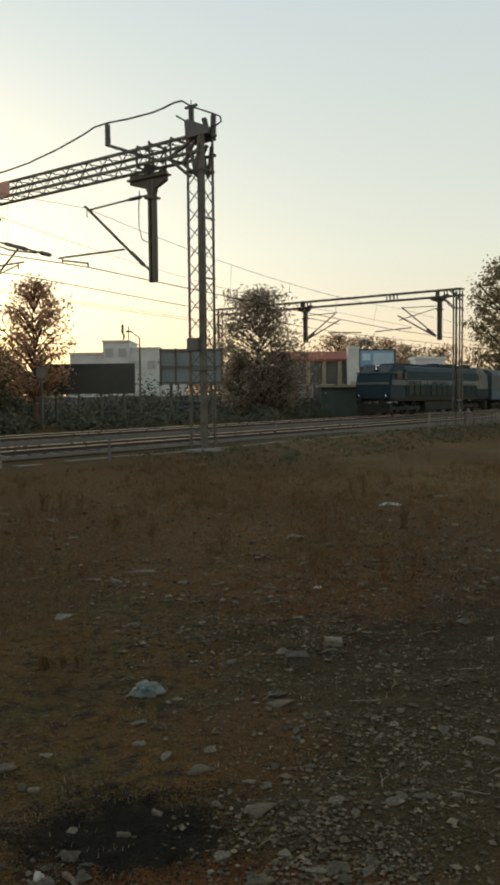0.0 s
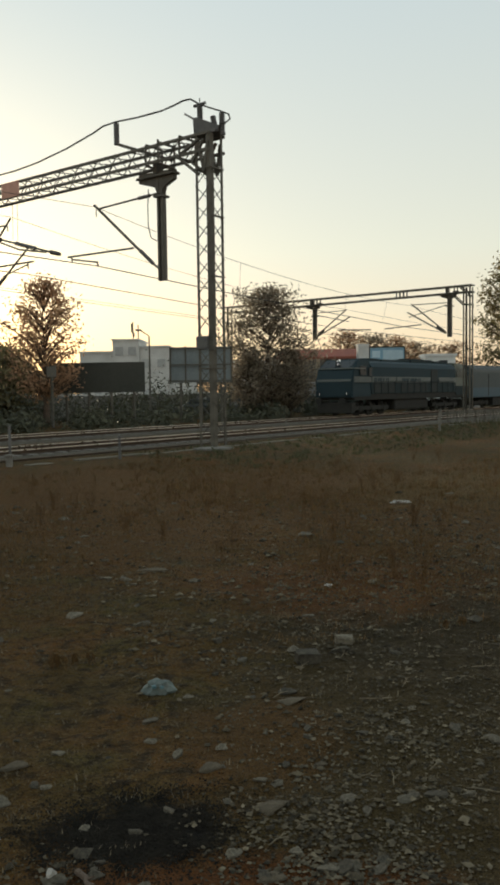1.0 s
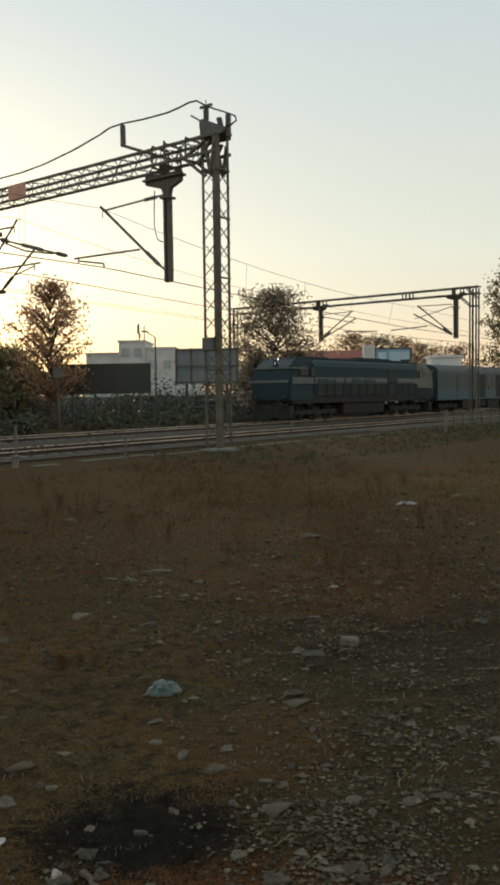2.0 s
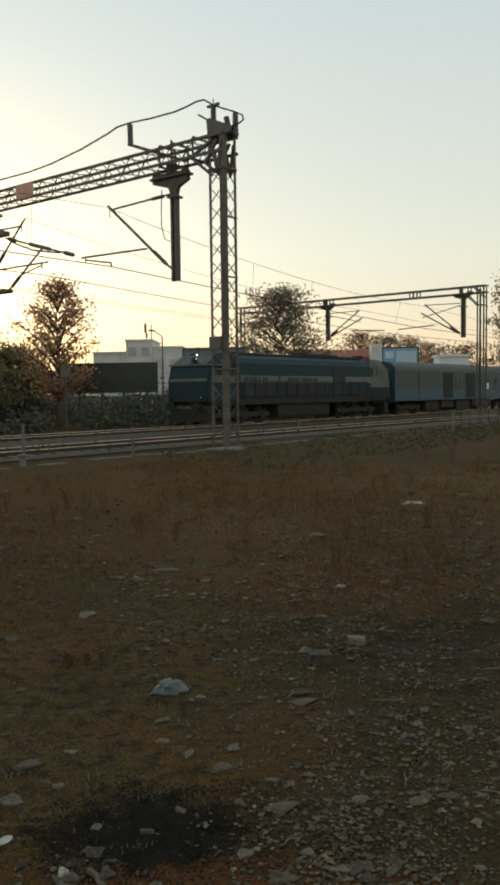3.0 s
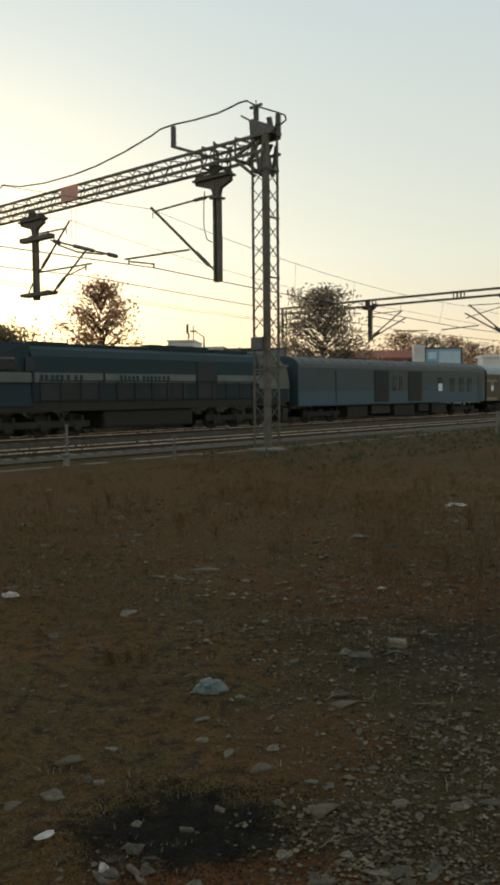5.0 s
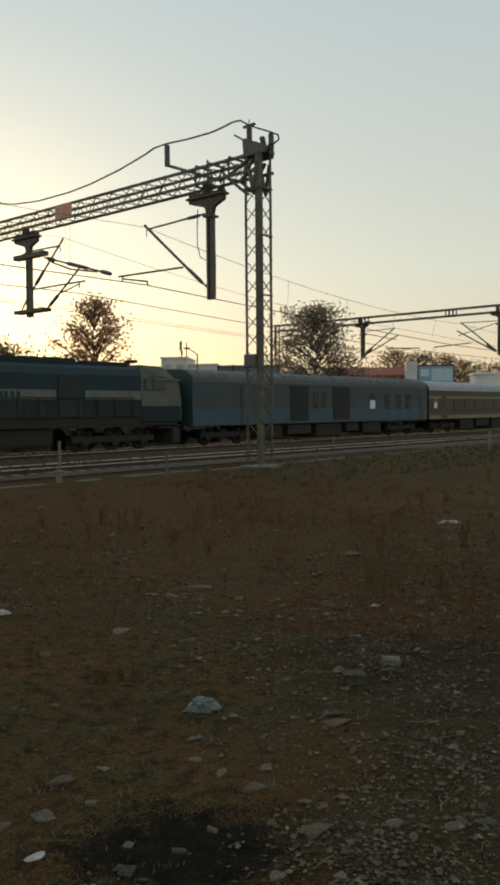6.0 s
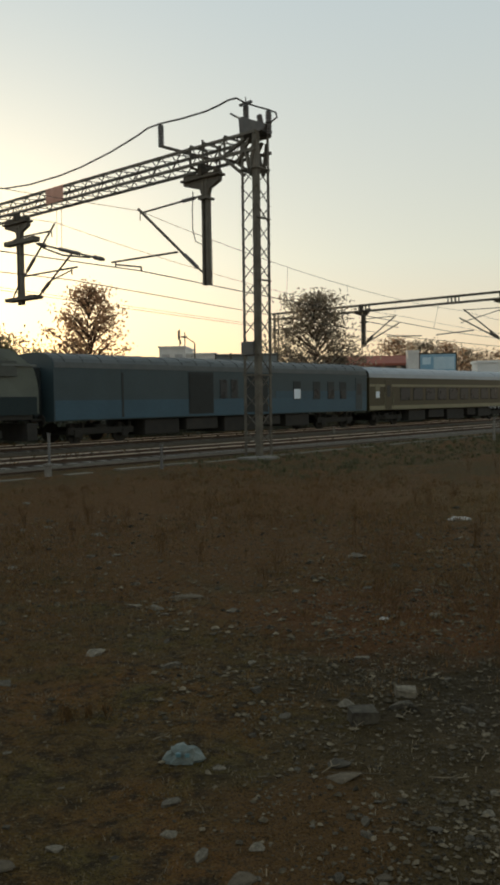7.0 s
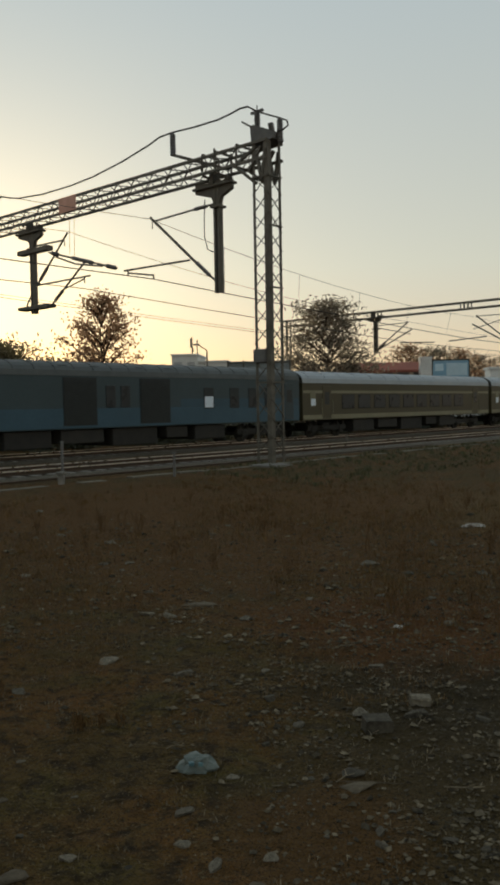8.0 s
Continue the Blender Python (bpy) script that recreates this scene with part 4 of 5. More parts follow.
def bushes():
    rnd = random.Random(77)
    vs, fs = [], []
    for i in range(330):
        s, d = rnd.uniform(5, 110), rnd.uniform(36.0, 40) if i % 3 == 0 else rnd.uniform(40.5, 47.8)
        x, y = along(s, d)
        r, hgt = rnd.uniform(0.6, 1.4), rnd.uniform(0.6, 1.2) if d < 40 else rnd.uniform(1.4, 3.0)
        z = height(x, y)
        for j in range(150):
            p = Vector((x + rnd.gauss(0, r * 0.5), y + rnd.gauss(0, r * 0.5), z + abs(rnd.gauss(0, 0.5)) * hgt))
            u = Vector((rnd.gauss(0, 1), rnd.gauss(0, 1), rnd.gauss(0, 1))).normalized()
            w = u.orthogonal()
            q = rnd.uniform(0.08, 0.2)
            k = len(vs)
            vs += [p - u * q, p + w * q * 0.6, p + u * q]
            fs.append((k, k + 1, k + 2))
    tagged(raw("scrub", vs, fs, LEAF_SCRUB), "low grey-green scrub beyond the tracks", "shrubs", kind="stuff")


bushes()


def far_woods():
    rnd = random.Random(55)
    vs, fs = [], []
    for i in range(26000):
        x = rnd.uniform(-75, 75)
        h = 5.6 + 1.6 * noise.noise((x * 0.12, 0, 3)) + 1.2 * noise.noise((x * 0.5, 0, 8))
        p = Vector((x, 135 + rnd.uniform(-4, 4), h * rnd.random() ** 0.7))
        u = Vector((rnd.gauss(0, 1), rnd.gauss(0, 1), rnd.gauss(0, 1))).normalized()
        w = u.orthogonal()
        q = rnd.uniform(0.25, 0.5)
        k = len(vs)
        vs += [p - u * q, p + w * q * 0.7, p + u * q]
        fs.append((k, k + 1, k + 2))
    tagged(raw("far_woods", vs, fs, LEAF_GREEN), "low belt of grey-green trees in the distance", "trees", kind="stuff")


far_woods()


def hoarding(x, y, w, z0, z1, mat, label, legs=2, frame_out=True, turn=0):
    g = height(x, y)
    t = thing("hoarding", pose(x, y, g, 0, 0, turn), label, "hoarding", "hoardings")
    bm = B()
    box(bm, -w / 2, w / 2, -0.04, 0.04, z0 - g, z1 - g, 0.01)
    part("sheet", bm, mat, t)
    if frame_out:
        for i in range(5):
            bm = B()
            xx = -w / 2 + w * i / 4
            box(bm, xx - 0.05, xx + 0.05, -0.14, -0.042, z0 - g - 0.1, z1 - g + 0.05)
            part("upright", bm, STEEL, t)
        for i in range(3):
            bm = B()
            zz = z0 - g + (z1 - z0) * (i + 0.1) / 2.2
            box(bm, -w / 2, w / 2, -0.2, -0.143, zz - 0.04, zz + 0.04)
            part("rail", bm, STEEL, t)
    for i in range(legs):
        bm = B()
        xx = -w / 2 + w * (i + 0.5) / legs
        rod(bm, (xx, 0.06, -0.3), (xx, 0.06, z0 - g), 0.09, 10)
        part("post", bm, STEEL, t)
    return t


hoarding(-9.9, 52, 5.6, 2.36, 4.22, HOARD_DARK, "long dark sheet hoarding on short pale posts", 4, False)
hoarding(-3.9, 56, 4.05, 2.95, 5.3, HOARD_BACK, "grey hoarding seen from behind with its steel frame", 3)
SIGN = hoarding(11.2, 74, 3.1, 4.5, 6.03, SIGNBLUE, "faded pale blue hoarding with white print on a roof", 2, False)
z = -height(11.2, 74)
for x0, x1, z0, z1 in ((-1.6, 1.6, 5.98, 6.08), (-1.6, 1.6, 4.44, 4.54), (-1.6, -1.5, 4.54, 5.98), (1.5, 1.6, 4.54, 5.98)):
    bm = B()
    box(bm, x0, x1, -0.09, -0.043, z + z0, z + z1)
    part("edge_strip", bm, STEEL, SIGN)
for x0, x1, z0, z1 in ((-0.35, 1.4, 4.7, 5.75), (-1.3, -0.6, 5.1, 5.7)):
    bm = B()
    box(bm, x0, x1, -0.05, -0.043, z + z0, z + z1)
    part("print_panel", bm, SIGNPALE, SIGN, "pale printed panel")


def building(name, x, y, w, d, h, mat, label, floors=2, cols=5, turn=0, roof=None, over=0.15):
    g = height(x, y) - 0.2
    t = thing(name, pose(x, y, g, 0, 0, turn), label, "building", "buildings")
    hh = h - g
    bm = B()
    box(bm, -w / 2, w / 2, -d / 2, d / 2, 0, hh)
    part("wall", bm, mat, t)
    bm = B()
    box(bm, -w / 2 - over, w / 2 + over, -d / 2 - over, d / 2 + over, hh, hh + 0.22)
    part("roof", bm, roof or mat, t)
    for f in range(floors):
        for c in range(cols):
            cx = -w / 2 + w * (c + 0.5) / cols
            cz = hh * (f + 0.35) / floors
            s = min(0.55, w / cols * 0.3)
            bm = B()
            box(bm, cx - s - 0.06, cx + s + 0.06, -d / 2 - 0.06, -d / 2 - 0.002, cz - 0.06, cz + 1.16)
            wn = part("window", bm, OFFWHITE, t)
            bm = B()
            box(bm, cx - s, cx + s, -d / 2 - 0.08, -d / 2 - 0.064, cz, cz + 1.1)
            part("pane", bm, PANE_GREY, wn)
    return t


building("apartment_block", -21.2, 114, 4.6, 8, 7.6, OFFWHITE, "pale grey flat-roofed building in haze", 2, 3)
building("apartment_block", -17.3, 113, 3.4, 8, 9.1, OFFWHITE, "pale grey taller block in haze", 3, 2)
building("apartment_block", -13.7, 113.5, 3.8, 8, 8.2, OFFWHITE, "pale grey flat-roofed block in haze", 2, 2)
building("apartment_block", -10.3, 114, 2.9, 8, 6.6, OFFWHITE, "pale grey low block in haze", 2, 1)
building("apartment_block", -0.5, 120, 7.0, 8, 6.4, OFFWHITE, "pale grey low building in haze", 2, 3)
# Wall darkened to stand in for the shaded open front behind the pillars.
SHED = building("low_shed", 6.0, 78, 7.6, 5, 5.1, SHEDWALL, "low grey pillared shed with a red sheet roof", 1, 4, 0, REDROOF, 0.25)
for i in range(6):
    bm = B()
    box(bm, -3.75 + i * 1.4, -3.4 + i * 1.4, -2.95, -2.6, 0, 4.9, 0.03)
    part("pillar", bm, CREAMROOF, SHED, "dull cream square porch pillar")
building("gate_pillar", 9.1, 74.3, 0.95, 1.2, 6.1, OFFWHITE, "grey-white square pillar", 1, 1, 0, None, 0.04)
building("low_shed", 19.0, 90, 3.1, 3, 5.75, WHITEWASH, "small white rooftop cabin", 1, 2)
building("low_shed", 18, 92, 12, 4, 4.4, OFFWHITE, "long grey low building", 1, 7)
building("hut", 7.8, 72.5, 3.5, 2, 2.75, HUTGREEN, "low dark green hut with a cream roof slab beside the shed", 1, 0, 0, CREAMROOF, 0.3)
t = thing("red_roof", pose(6.2, 75.6, 5.1), "sloping red sheet roof over the shed", "roof", kind="structure")
for i in range(9):
    bm = B()
    bar(bm, (-4.3 + i * 0.9, 0, 0.006 * (i % 2)), (-4.3 + i * 0.9, 1.6, 0.95 + 0.006 * (i % 2)), 0.93, 0.05)
    part("roof_sheet", bm, REDROOF, t)


def street_lamp(x, y, top):
    g = height(x, y)
    t = thing("street_lamp", pose(x, y, g), "thin grey street lamp with a single arm", "street lamp", "street lamps")
    bm = B()
    rod(bm, (0, 0, -0.2), (0, 0, top - g - 0.4), 0.08, 8, 0.05)
    part("pole", bm, STEEL, t)
    bm = B()
    rod(bm, (0, 0, top - g - 0.4), (-0.6, 0, top - g), 0.035, 6)
    part("arm", bm, STEEL, t)
    bm = B()
    box(bm, -0.95, -0.5, -0.08, 0.08, top - g - 0.04, top - g + 0.07, 0.02)
    part("lamp_head", bm, STEEL, t)


street_lamp(-7.57, 58, 6.6)
t = thing("antenna_mast", pose(-16.9, 113, 9.2), "slim rooftop antenna mast", "antenna", "antennas")
for dx in (0.0, 0.7):
    bm = B()
    rod(bm, (dx, 0, 0), (dx, 0, 2.6 - dx * 0.5), 0.08, 6)
    part("pole", bm, STEEL, t)
for z in (0.9, 1.5, 2.1):
    bm = B()
    box(bm, -0.05 - 0.2 * (z > 1), 0.2 - 0.2 * (z > 1), -0.1, 0.1, z - 0.3, z + 0.3, 0.03)
    part("panel_antenna", bm, STEEL, t)

CARGREY = material("dark_car_paint", (0.05, 0.055, 0.055), (0.075, 0.08, 0.078), 2, 0.3, 0, 0, 10, 0.5)


def car(x, y, turn, mat, label):
    t = thing("parked_car", pose(x, y, height(x, y), 0, 0, turn), label, "car", "parked cars")
    bm = B()
    prof = [(-1.9, 0.35), (-1.95, 0.75), (-1.1, 0.92), (-0.55, 1.42), (0.85, 1.45), (1.5, 0.98), (1.9, 0.9), (1.92, 0.35)]
    a = [bm.verts.new((u, -0.8 if z < 1 else -0.66, z)) for u, z in prof]
    b = [bm.verts.new((u, 0.8 if z < 1 else 0.66, z)) for u, z in prof]
    for i in range(len(prof)):
        j = (i + 1) % len(prof)
        bm.faces.new((a[i], a[j], b[j], b[i]))
    bm.faces.new(a)
    bm.faces.new(b[::-1])
    bmesh.ops.recalc_face_normals(bm, faces=bm.faces)
    bmesh.ops.bevel(bm, geom=list(bm.edges), offset=0.05, segments=2, affect="EDGES")
    body = part("body", bm, mat, t)
    for x0, x1 in ((-0.75, 0.1), (0.16, 1.0)):
        bm = B()
        box(bm, x0, x1, -0.78, -0.69, 0.98, 1.34, 0.01)
        part("side_window", bm, GLASS_DARK, body)
    for u in (-1.25, 1.25):
        for v in (-0.72, 0.72):
            bm = B()
            rod(bm, (u, v - 0.1, 0.3), (u, v + 0.1, 0.3), 0.3, 18)
            wheel = part("wheel", bm, UNDER, t)
            bm = B()
            rod(bm, (u, v - 0.11, 0.3), (u, v + 0.11, 0.3), 0.17, 12)
            part("rim", bm, STEEL, wheel)


car(-4.9, 66.0, 8, CARGREY, "dark grey parked hatchback beyond the tracks")
car(-1.6, 68.0, -65, CARGREY, "dark grey parked hatchback beyond the tracks")
hoarding(-12.05, 48.6, 0.55, 3.3, 3.95, SHEDWALL, "small grey-white sign board on a post", 1, False)

# boundary wall, pickets and marker posts
t = thing("boundary_wall", rail_pose(0, 48, 0.3), "long low grey boundary wall beyond the tracks", "wall", kind="structure")
for i in range(40):
    bm = B()
    top = 1.85 + random.uniform(-0.04, 0.04)
    box(bm, i * 3.0 + 0.02, i * 3.0 + 2.98, 0, 0.2, -0.2, top, 0.02)
    w = part("wall_panel", bm, CONCRETE, t)
    bm = B()
    box(bm, i * 3.0 + 0.02, i * 3.0 + 2.98, -0.05, 0.25, top, top + 0.12, 0.02)
    part("coping", bm, OFFWHITE, w, "pale coping")
t = thing("picket_fence", pose(12.0, 54, 0.12, 0, 0, 4), "short row of pale painted pickets beside the track", "fence")
for i in range(24):
    bm = B()
    box(bm, i * 0.2, i * 0.2 + 0.09, -0.03, 0.03, -0.1, 0.85 + random.uniform(-0.08, 0.05), 0.01)
    part("picket", bm, CONCRETE if i % 3 else STEEL, t)
for z in (0.25, 0.6):
    bm = B()
    box(bm, -0.05, 4.8, 0.032, 0.06, z, z + 0.06)
    part("rail", bm, STEEL, t)


def marker(x, y, h, w, mat, label):
    t = thing("marker_post", pose(x, y, height(x, y)), label, "post", "marker posts")
    bm = B()
    box(bm, -w / 2, w / 2, -w / 2, w / 2, -0.2, h, w * 0.2)
    part("shaft", bm, mat, t)
    bm = B()
    box(bm, -w * 0.7, w * 0.7, -w * 0.7, w * 0.7, h, h + w * 0.4, w * 0.1)
    part("cap", bm, mat, t)


for x, y, h, w, mat, label in ((-7.9, 26.3, 1.2, 0.08, DARKSTEEL, "thin rusty steel post beside the track"), (-4.65, 27.6, 0.75, 0.08, DARKSTEEL, "short rusty steel post beside the track"),
                               (-7.6, 25.2, 0.3, 0.18, CONCRETE, "small pale concrete marker stone"), (11.15, 52, 0.9, 0.12, CONCRETE, "grey square post beside the fence"),
                               (9.3, 43.6, 0.9, 0.12, CONCRETE, "grey short post on the verge"), (1.4, 45, 0.6, 0.1, CONCRETE, "grey short post between the tracks")):
    marker(x, y, h, w, mat, label)


# ---- ground clutter ----
def stone_mesh(name, seed, flat=0.6, mat=None):
    rnd = random.Random(seed)
    bm = B()
    for _ in range(15):
        d = Vector((rnd.gauss(0, 1), rnd.gauss(0, 1), rnd.gauss(0, 1))).normalized() * rnd.uniform(0.36, 0.54)
        bm.verts.new((d.x, d.y, d.z * flat))
    hull = bmesh.ops.convex_hull(bm, input=bm.verts)
    bmesh.ops.delete(bm, geom=[g for g in hull["geom_interior"] if isinstance(g, bmesh.types.BMVert)], context="VERTS")
    bmesh.ops.bevel(bm, geom=list(bm.edges), offset=0.025, segments=1, affect="EDGES")
    me = bpy.data.meshes.new(name)
    bm.to_mesh(me)
    bm.free()
    me.materials.append(mat or STONE)
    return me


STONES = [stone_mesh("stone", i, f) for i, f in enumerate((0.5, 0.65, 0.8, 0.45, 0.6))]
SLAB = [stone_mesh("slab", 20 + i, 0.13, SLABSTONE) for i in range(2)]


def stone(x, y, w, turn, me, label, name="stone", long=1.0):
    ob = new(name, me)
    ob.matrix_basis = Matrix.LocRotScale((x, y, height(x, y) + w * 0.03), Euler((0, 0, radians(turn))), (w * long, w, w))
    tagged(ob, label, "stone", "loose stones")


for x, y, w, long, a, me, label in (
        (0.68, 7.33, 0.16, 1.2, 10, STONES[2], "grey blocky stone on bare earth"), (0.46, 8.53, 0.17, 1.3, 30, STONES[0], "pale blocky stone on bare earth"),
        (0.28, 7.3, 0.15, 1.2, 80, STONES[1], "grey blocky stone on bare earth"), (-0.34, 4.92, 0.2, 1.1, 25, SLAB[0], "flat grey stone slab on the earth"),
        (0.03, 4.45, 0.26, 1.2, -5, SLAB[1], "flat grey stone slab on the earth"), (-0.16, 4.06, 0.1, 1.2, 40, STONES[3], "pale pebble on dark earth"),
        (0.96, 4.61, 0.14, 1.5, 15, STONES[0], "pale wedge-shaped stone on earth"), (0.83, 4.56, 0.09, 1, 70, STONES[2], "small pointed grey stone"),
        (-0.53, 4.46, 0.1, 1, 20, STONES[4], "pale stone beside the ash"), (-0.96, 4.32, 0.08, 1, 60, STONES[1], "pale pebble on the ash"),
        (0.02, 3.85, 0.15, 1.4, 10, SLAB[0], "flat pale stone slab on earth"), (0.42, 3.95, 0.1, 1.1, 0, STONES[1], "grey broken stone among gravel"),
        (0.55, 3.92, 0.09, 1.2, 50, STONES[2], "grey broken stone among gravel"), (0.2, 6.1, 0.24, 1.6, 0, SLAB[1], "flat grey stone slab on the earth"),
        (0.67, 13.1, 0.28, 1.3, 15, STONES[3], "low grey boulder in dry weeds"), (-1.43, 10.7, 0.3, 1.9, 5, SLAB[0], "long flat grey stone in weeds")):
    stone(x, y, w, a, me, label, long=long)


def broken_block(x, y, w, d, h, turn, label):
    r = random.Random(int(x * 100))
    bm = B()
    box(bm, -w / 2, w / 2, -d / 2, d / 2, -0.03, h, 0.012)
    for v in bm.verts:
        v.co += Vector((r.uniform(-1, 1), r.uniform(-1, 1), r.uniform(-1, 1))) * 0.008
    ob = part("broken_block", bm, STONE)
    ob.matrix_basis = pose(x, y, height(x, y), 4, 3, turn)
    tagged(ob, label, "stone", "loose stones")


broken_block(0.38, 7.05, 0.2, 0.13, 0.1, 12, "squared grey-brown stone block on dark grit")
broken_block(0.74, 7.55, 0.16, 0.1, 0.07, -5, "pale squared block fragment on dark grit")
for i, (x, y, w) in enumerate((
        (-1.32, 5.22, 0.09), (-0.99, 5.15, 0.036), (-0.55, 5.17, 0.077), (-1.36, 4.8, 0.06), (0.01, 5.48, 0.043), (0.65, 5.47, 0.08),
        (0.82, 5.4, 0.048), (0.29, 5.51, 0.054), (0.57, 4.64, 0.042), (1.34, 5.07, 0.055), (-0.03, 4.78, 0.072), (0.07, 4.76, 0.06),
        (0.13, 5.0, 0.062), (-0.21, 4.54, 0.057), (0.16, 4.07, 0.074), (0.31, 3.95, 0.103), (0.58, 4.0, 0.073), (0.55, 4.4, 0.056),
        (0.66, 4.32, 0.044), (-0.08, 6.26, 0.06), (0.38, 5.8, 0.051), (0.98, 5.69, 0.069), (1.3, 5.61, 0.082), (1.52, 5.39, 0.106))):
    stone(x, y, w * 1.15, i * 37 % 180, STONES[i % 5], "broken pale grey stone lying on the earth", long=1.2 + 0.15 * (i % 4))
for i, (x, y, w) in enumerate((
        (1.16, 4.64, 0.07), (-0.5, 8.31, 0.075), (-0.42, 7.55, 0.103), (-0.18, 7.14, 0.091), (-0.84, 10.07, 0.112), (-1.35, 8.88, 0.072),
        (1.78, 7.32, 0.067), (1.16, 7.29, 0.117), (1.13, 7.97, 0.072), (2.81, 10.44, 0.084), (-3.61, 15.17, 0.167), (-2.87, 13.39, 0.118))):
    stone(x, y, w * 1.15, i * 53 % 180, STONES[(i + 2) % 5], "pale grey stone half sunk in the earth", long=1.1 + 0.2 * (i % 3))
for x, y, w, a in ((-1.55, 5.02, 0.19, 20), (-1.72, 4.48, 0.15, 70), (0.34, 5.03, 0.1, 5), (-1.91, 5.82, 0.1, 30)):
    stone(x, y, w, a, SLAB[0], "flat grey stone slab on the earth", long=1.3)
stone(0.17, 6.29, 0.15, 15, STONES[3], "pale flat stone on the earth", long=1.35)
rnd = random.Random(4)
for i in range(110):
    y = 3.6 + rnd.random() ** 1.5 * 16
    x = rnd.uniform(-0.38, 0.36) * y
    w = rnd.uniform(0.2, 0.36) ** 2.0 * (1.0 if y < 8 else 1.5)
    stone(x, y, w, rnd.uniform(0, 180), rnd.choice(STONES), "small grey loose stone on the earth", long=rnd.uniform(0.9, 1.6))


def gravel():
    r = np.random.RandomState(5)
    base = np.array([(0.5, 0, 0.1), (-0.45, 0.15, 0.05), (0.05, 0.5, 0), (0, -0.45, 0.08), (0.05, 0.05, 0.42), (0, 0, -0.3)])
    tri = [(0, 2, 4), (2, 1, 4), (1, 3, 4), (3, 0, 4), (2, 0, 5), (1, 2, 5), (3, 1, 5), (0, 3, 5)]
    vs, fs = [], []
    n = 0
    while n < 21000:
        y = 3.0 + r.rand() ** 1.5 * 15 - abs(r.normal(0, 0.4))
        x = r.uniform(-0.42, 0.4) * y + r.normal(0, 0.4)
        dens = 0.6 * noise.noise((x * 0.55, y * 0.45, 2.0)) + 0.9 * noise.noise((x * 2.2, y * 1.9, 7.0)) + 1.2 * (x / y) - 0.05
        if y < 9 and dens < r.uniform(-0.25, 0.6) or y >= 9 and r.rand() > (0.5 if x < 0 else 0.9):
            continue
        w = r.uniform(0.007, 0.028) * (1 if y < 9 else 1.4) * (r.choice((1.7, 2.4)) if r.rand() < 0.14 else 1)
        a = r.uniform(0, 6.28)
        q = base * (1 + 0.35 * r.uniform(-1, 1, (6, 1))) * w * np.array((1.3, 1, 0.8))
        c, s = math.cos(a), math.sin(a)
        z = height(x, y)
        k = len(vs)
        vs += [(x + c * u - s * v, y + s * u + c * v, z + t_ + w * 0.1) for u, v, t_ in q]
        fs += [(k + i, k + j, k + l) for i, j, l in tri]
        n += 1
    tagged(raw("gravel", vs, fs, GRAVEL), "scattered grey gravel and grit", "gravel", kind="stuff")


def island_material():
    m = material("gravel", (0.026, 0.0205, 0.012), (0.110, 0.090, 0.060), 7, 0.9, 0, 0, 30, 0.2)
    t = m.node_tree
    n, l = t.nodes, t.links
    geo, mp, hue = n.new("ShaderNodeNewGeometry"), n.new("ShaderNodeMapRange"), n.new("ShaderNodeHueSaturation")
    mp.inputs["To Min"].default_value, mp.inputs["To Max"].default_value = 0.4, 2.3
    l.new(geo.outputs["Random Per Island"], mp.inputs["Value"])
    l.new(mp.outputs[0], hue.inputs["Value"])
    p = n["Principled BSDF"]
    l.new(p.inputs["Base Color"].links[0].from_socket, hue.inputs["Color"])
    l.new(hue.outputs[0], p.inputs["Base Color"])
    return m


GRAVEL = island_material()
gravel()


def clods():
    """Crumbled earth over the whole near field."""
    r = np.random.RandomState(15)
    base = np.array([(0.5, 0, 0.05), (-0.45, 0.15, 0.0), (0.05, 0.5, 0), (0, -0.45, 0.04), (0.05, 0.05, 0.17)])
    tri = [(0, 2, 4), (2, 1, 4), (1, 3, 4), (3, 0, 4)]
    vs, fs = [], []
    for n in range(26000):
        y = 3.2 + r.rand() ** 1.3 * 17 - abs(r.normal(0, 0.4))
        x = r.uniform(-0.42, 0.4) * y + r.normal(0, 0.4)
        w = r.uniform(0.012, 0.05) * (0.7 + y * 0.06)
        a = r.uniform(0, 6.28)
        q = base * (1 + 0.4 * r.uniform(-1, 1, (5, 1))) * w
        c, s_ = math.cos(a), math.sin(a)
        z = height(x, y) - w * 0.08
        k = len(vs)
        vs += [(x + c * u - s_ * v, y + s_ * u + c * v, z + t_) for u, v, t_ in q]
        fs += [(k + i, k + j, k + l) for i, j, l in tri]
    tagged(raw("earth_clods", vs, fs, SOIL), "crumbled brown earth clods", "earth", kind="stuff")


clods()


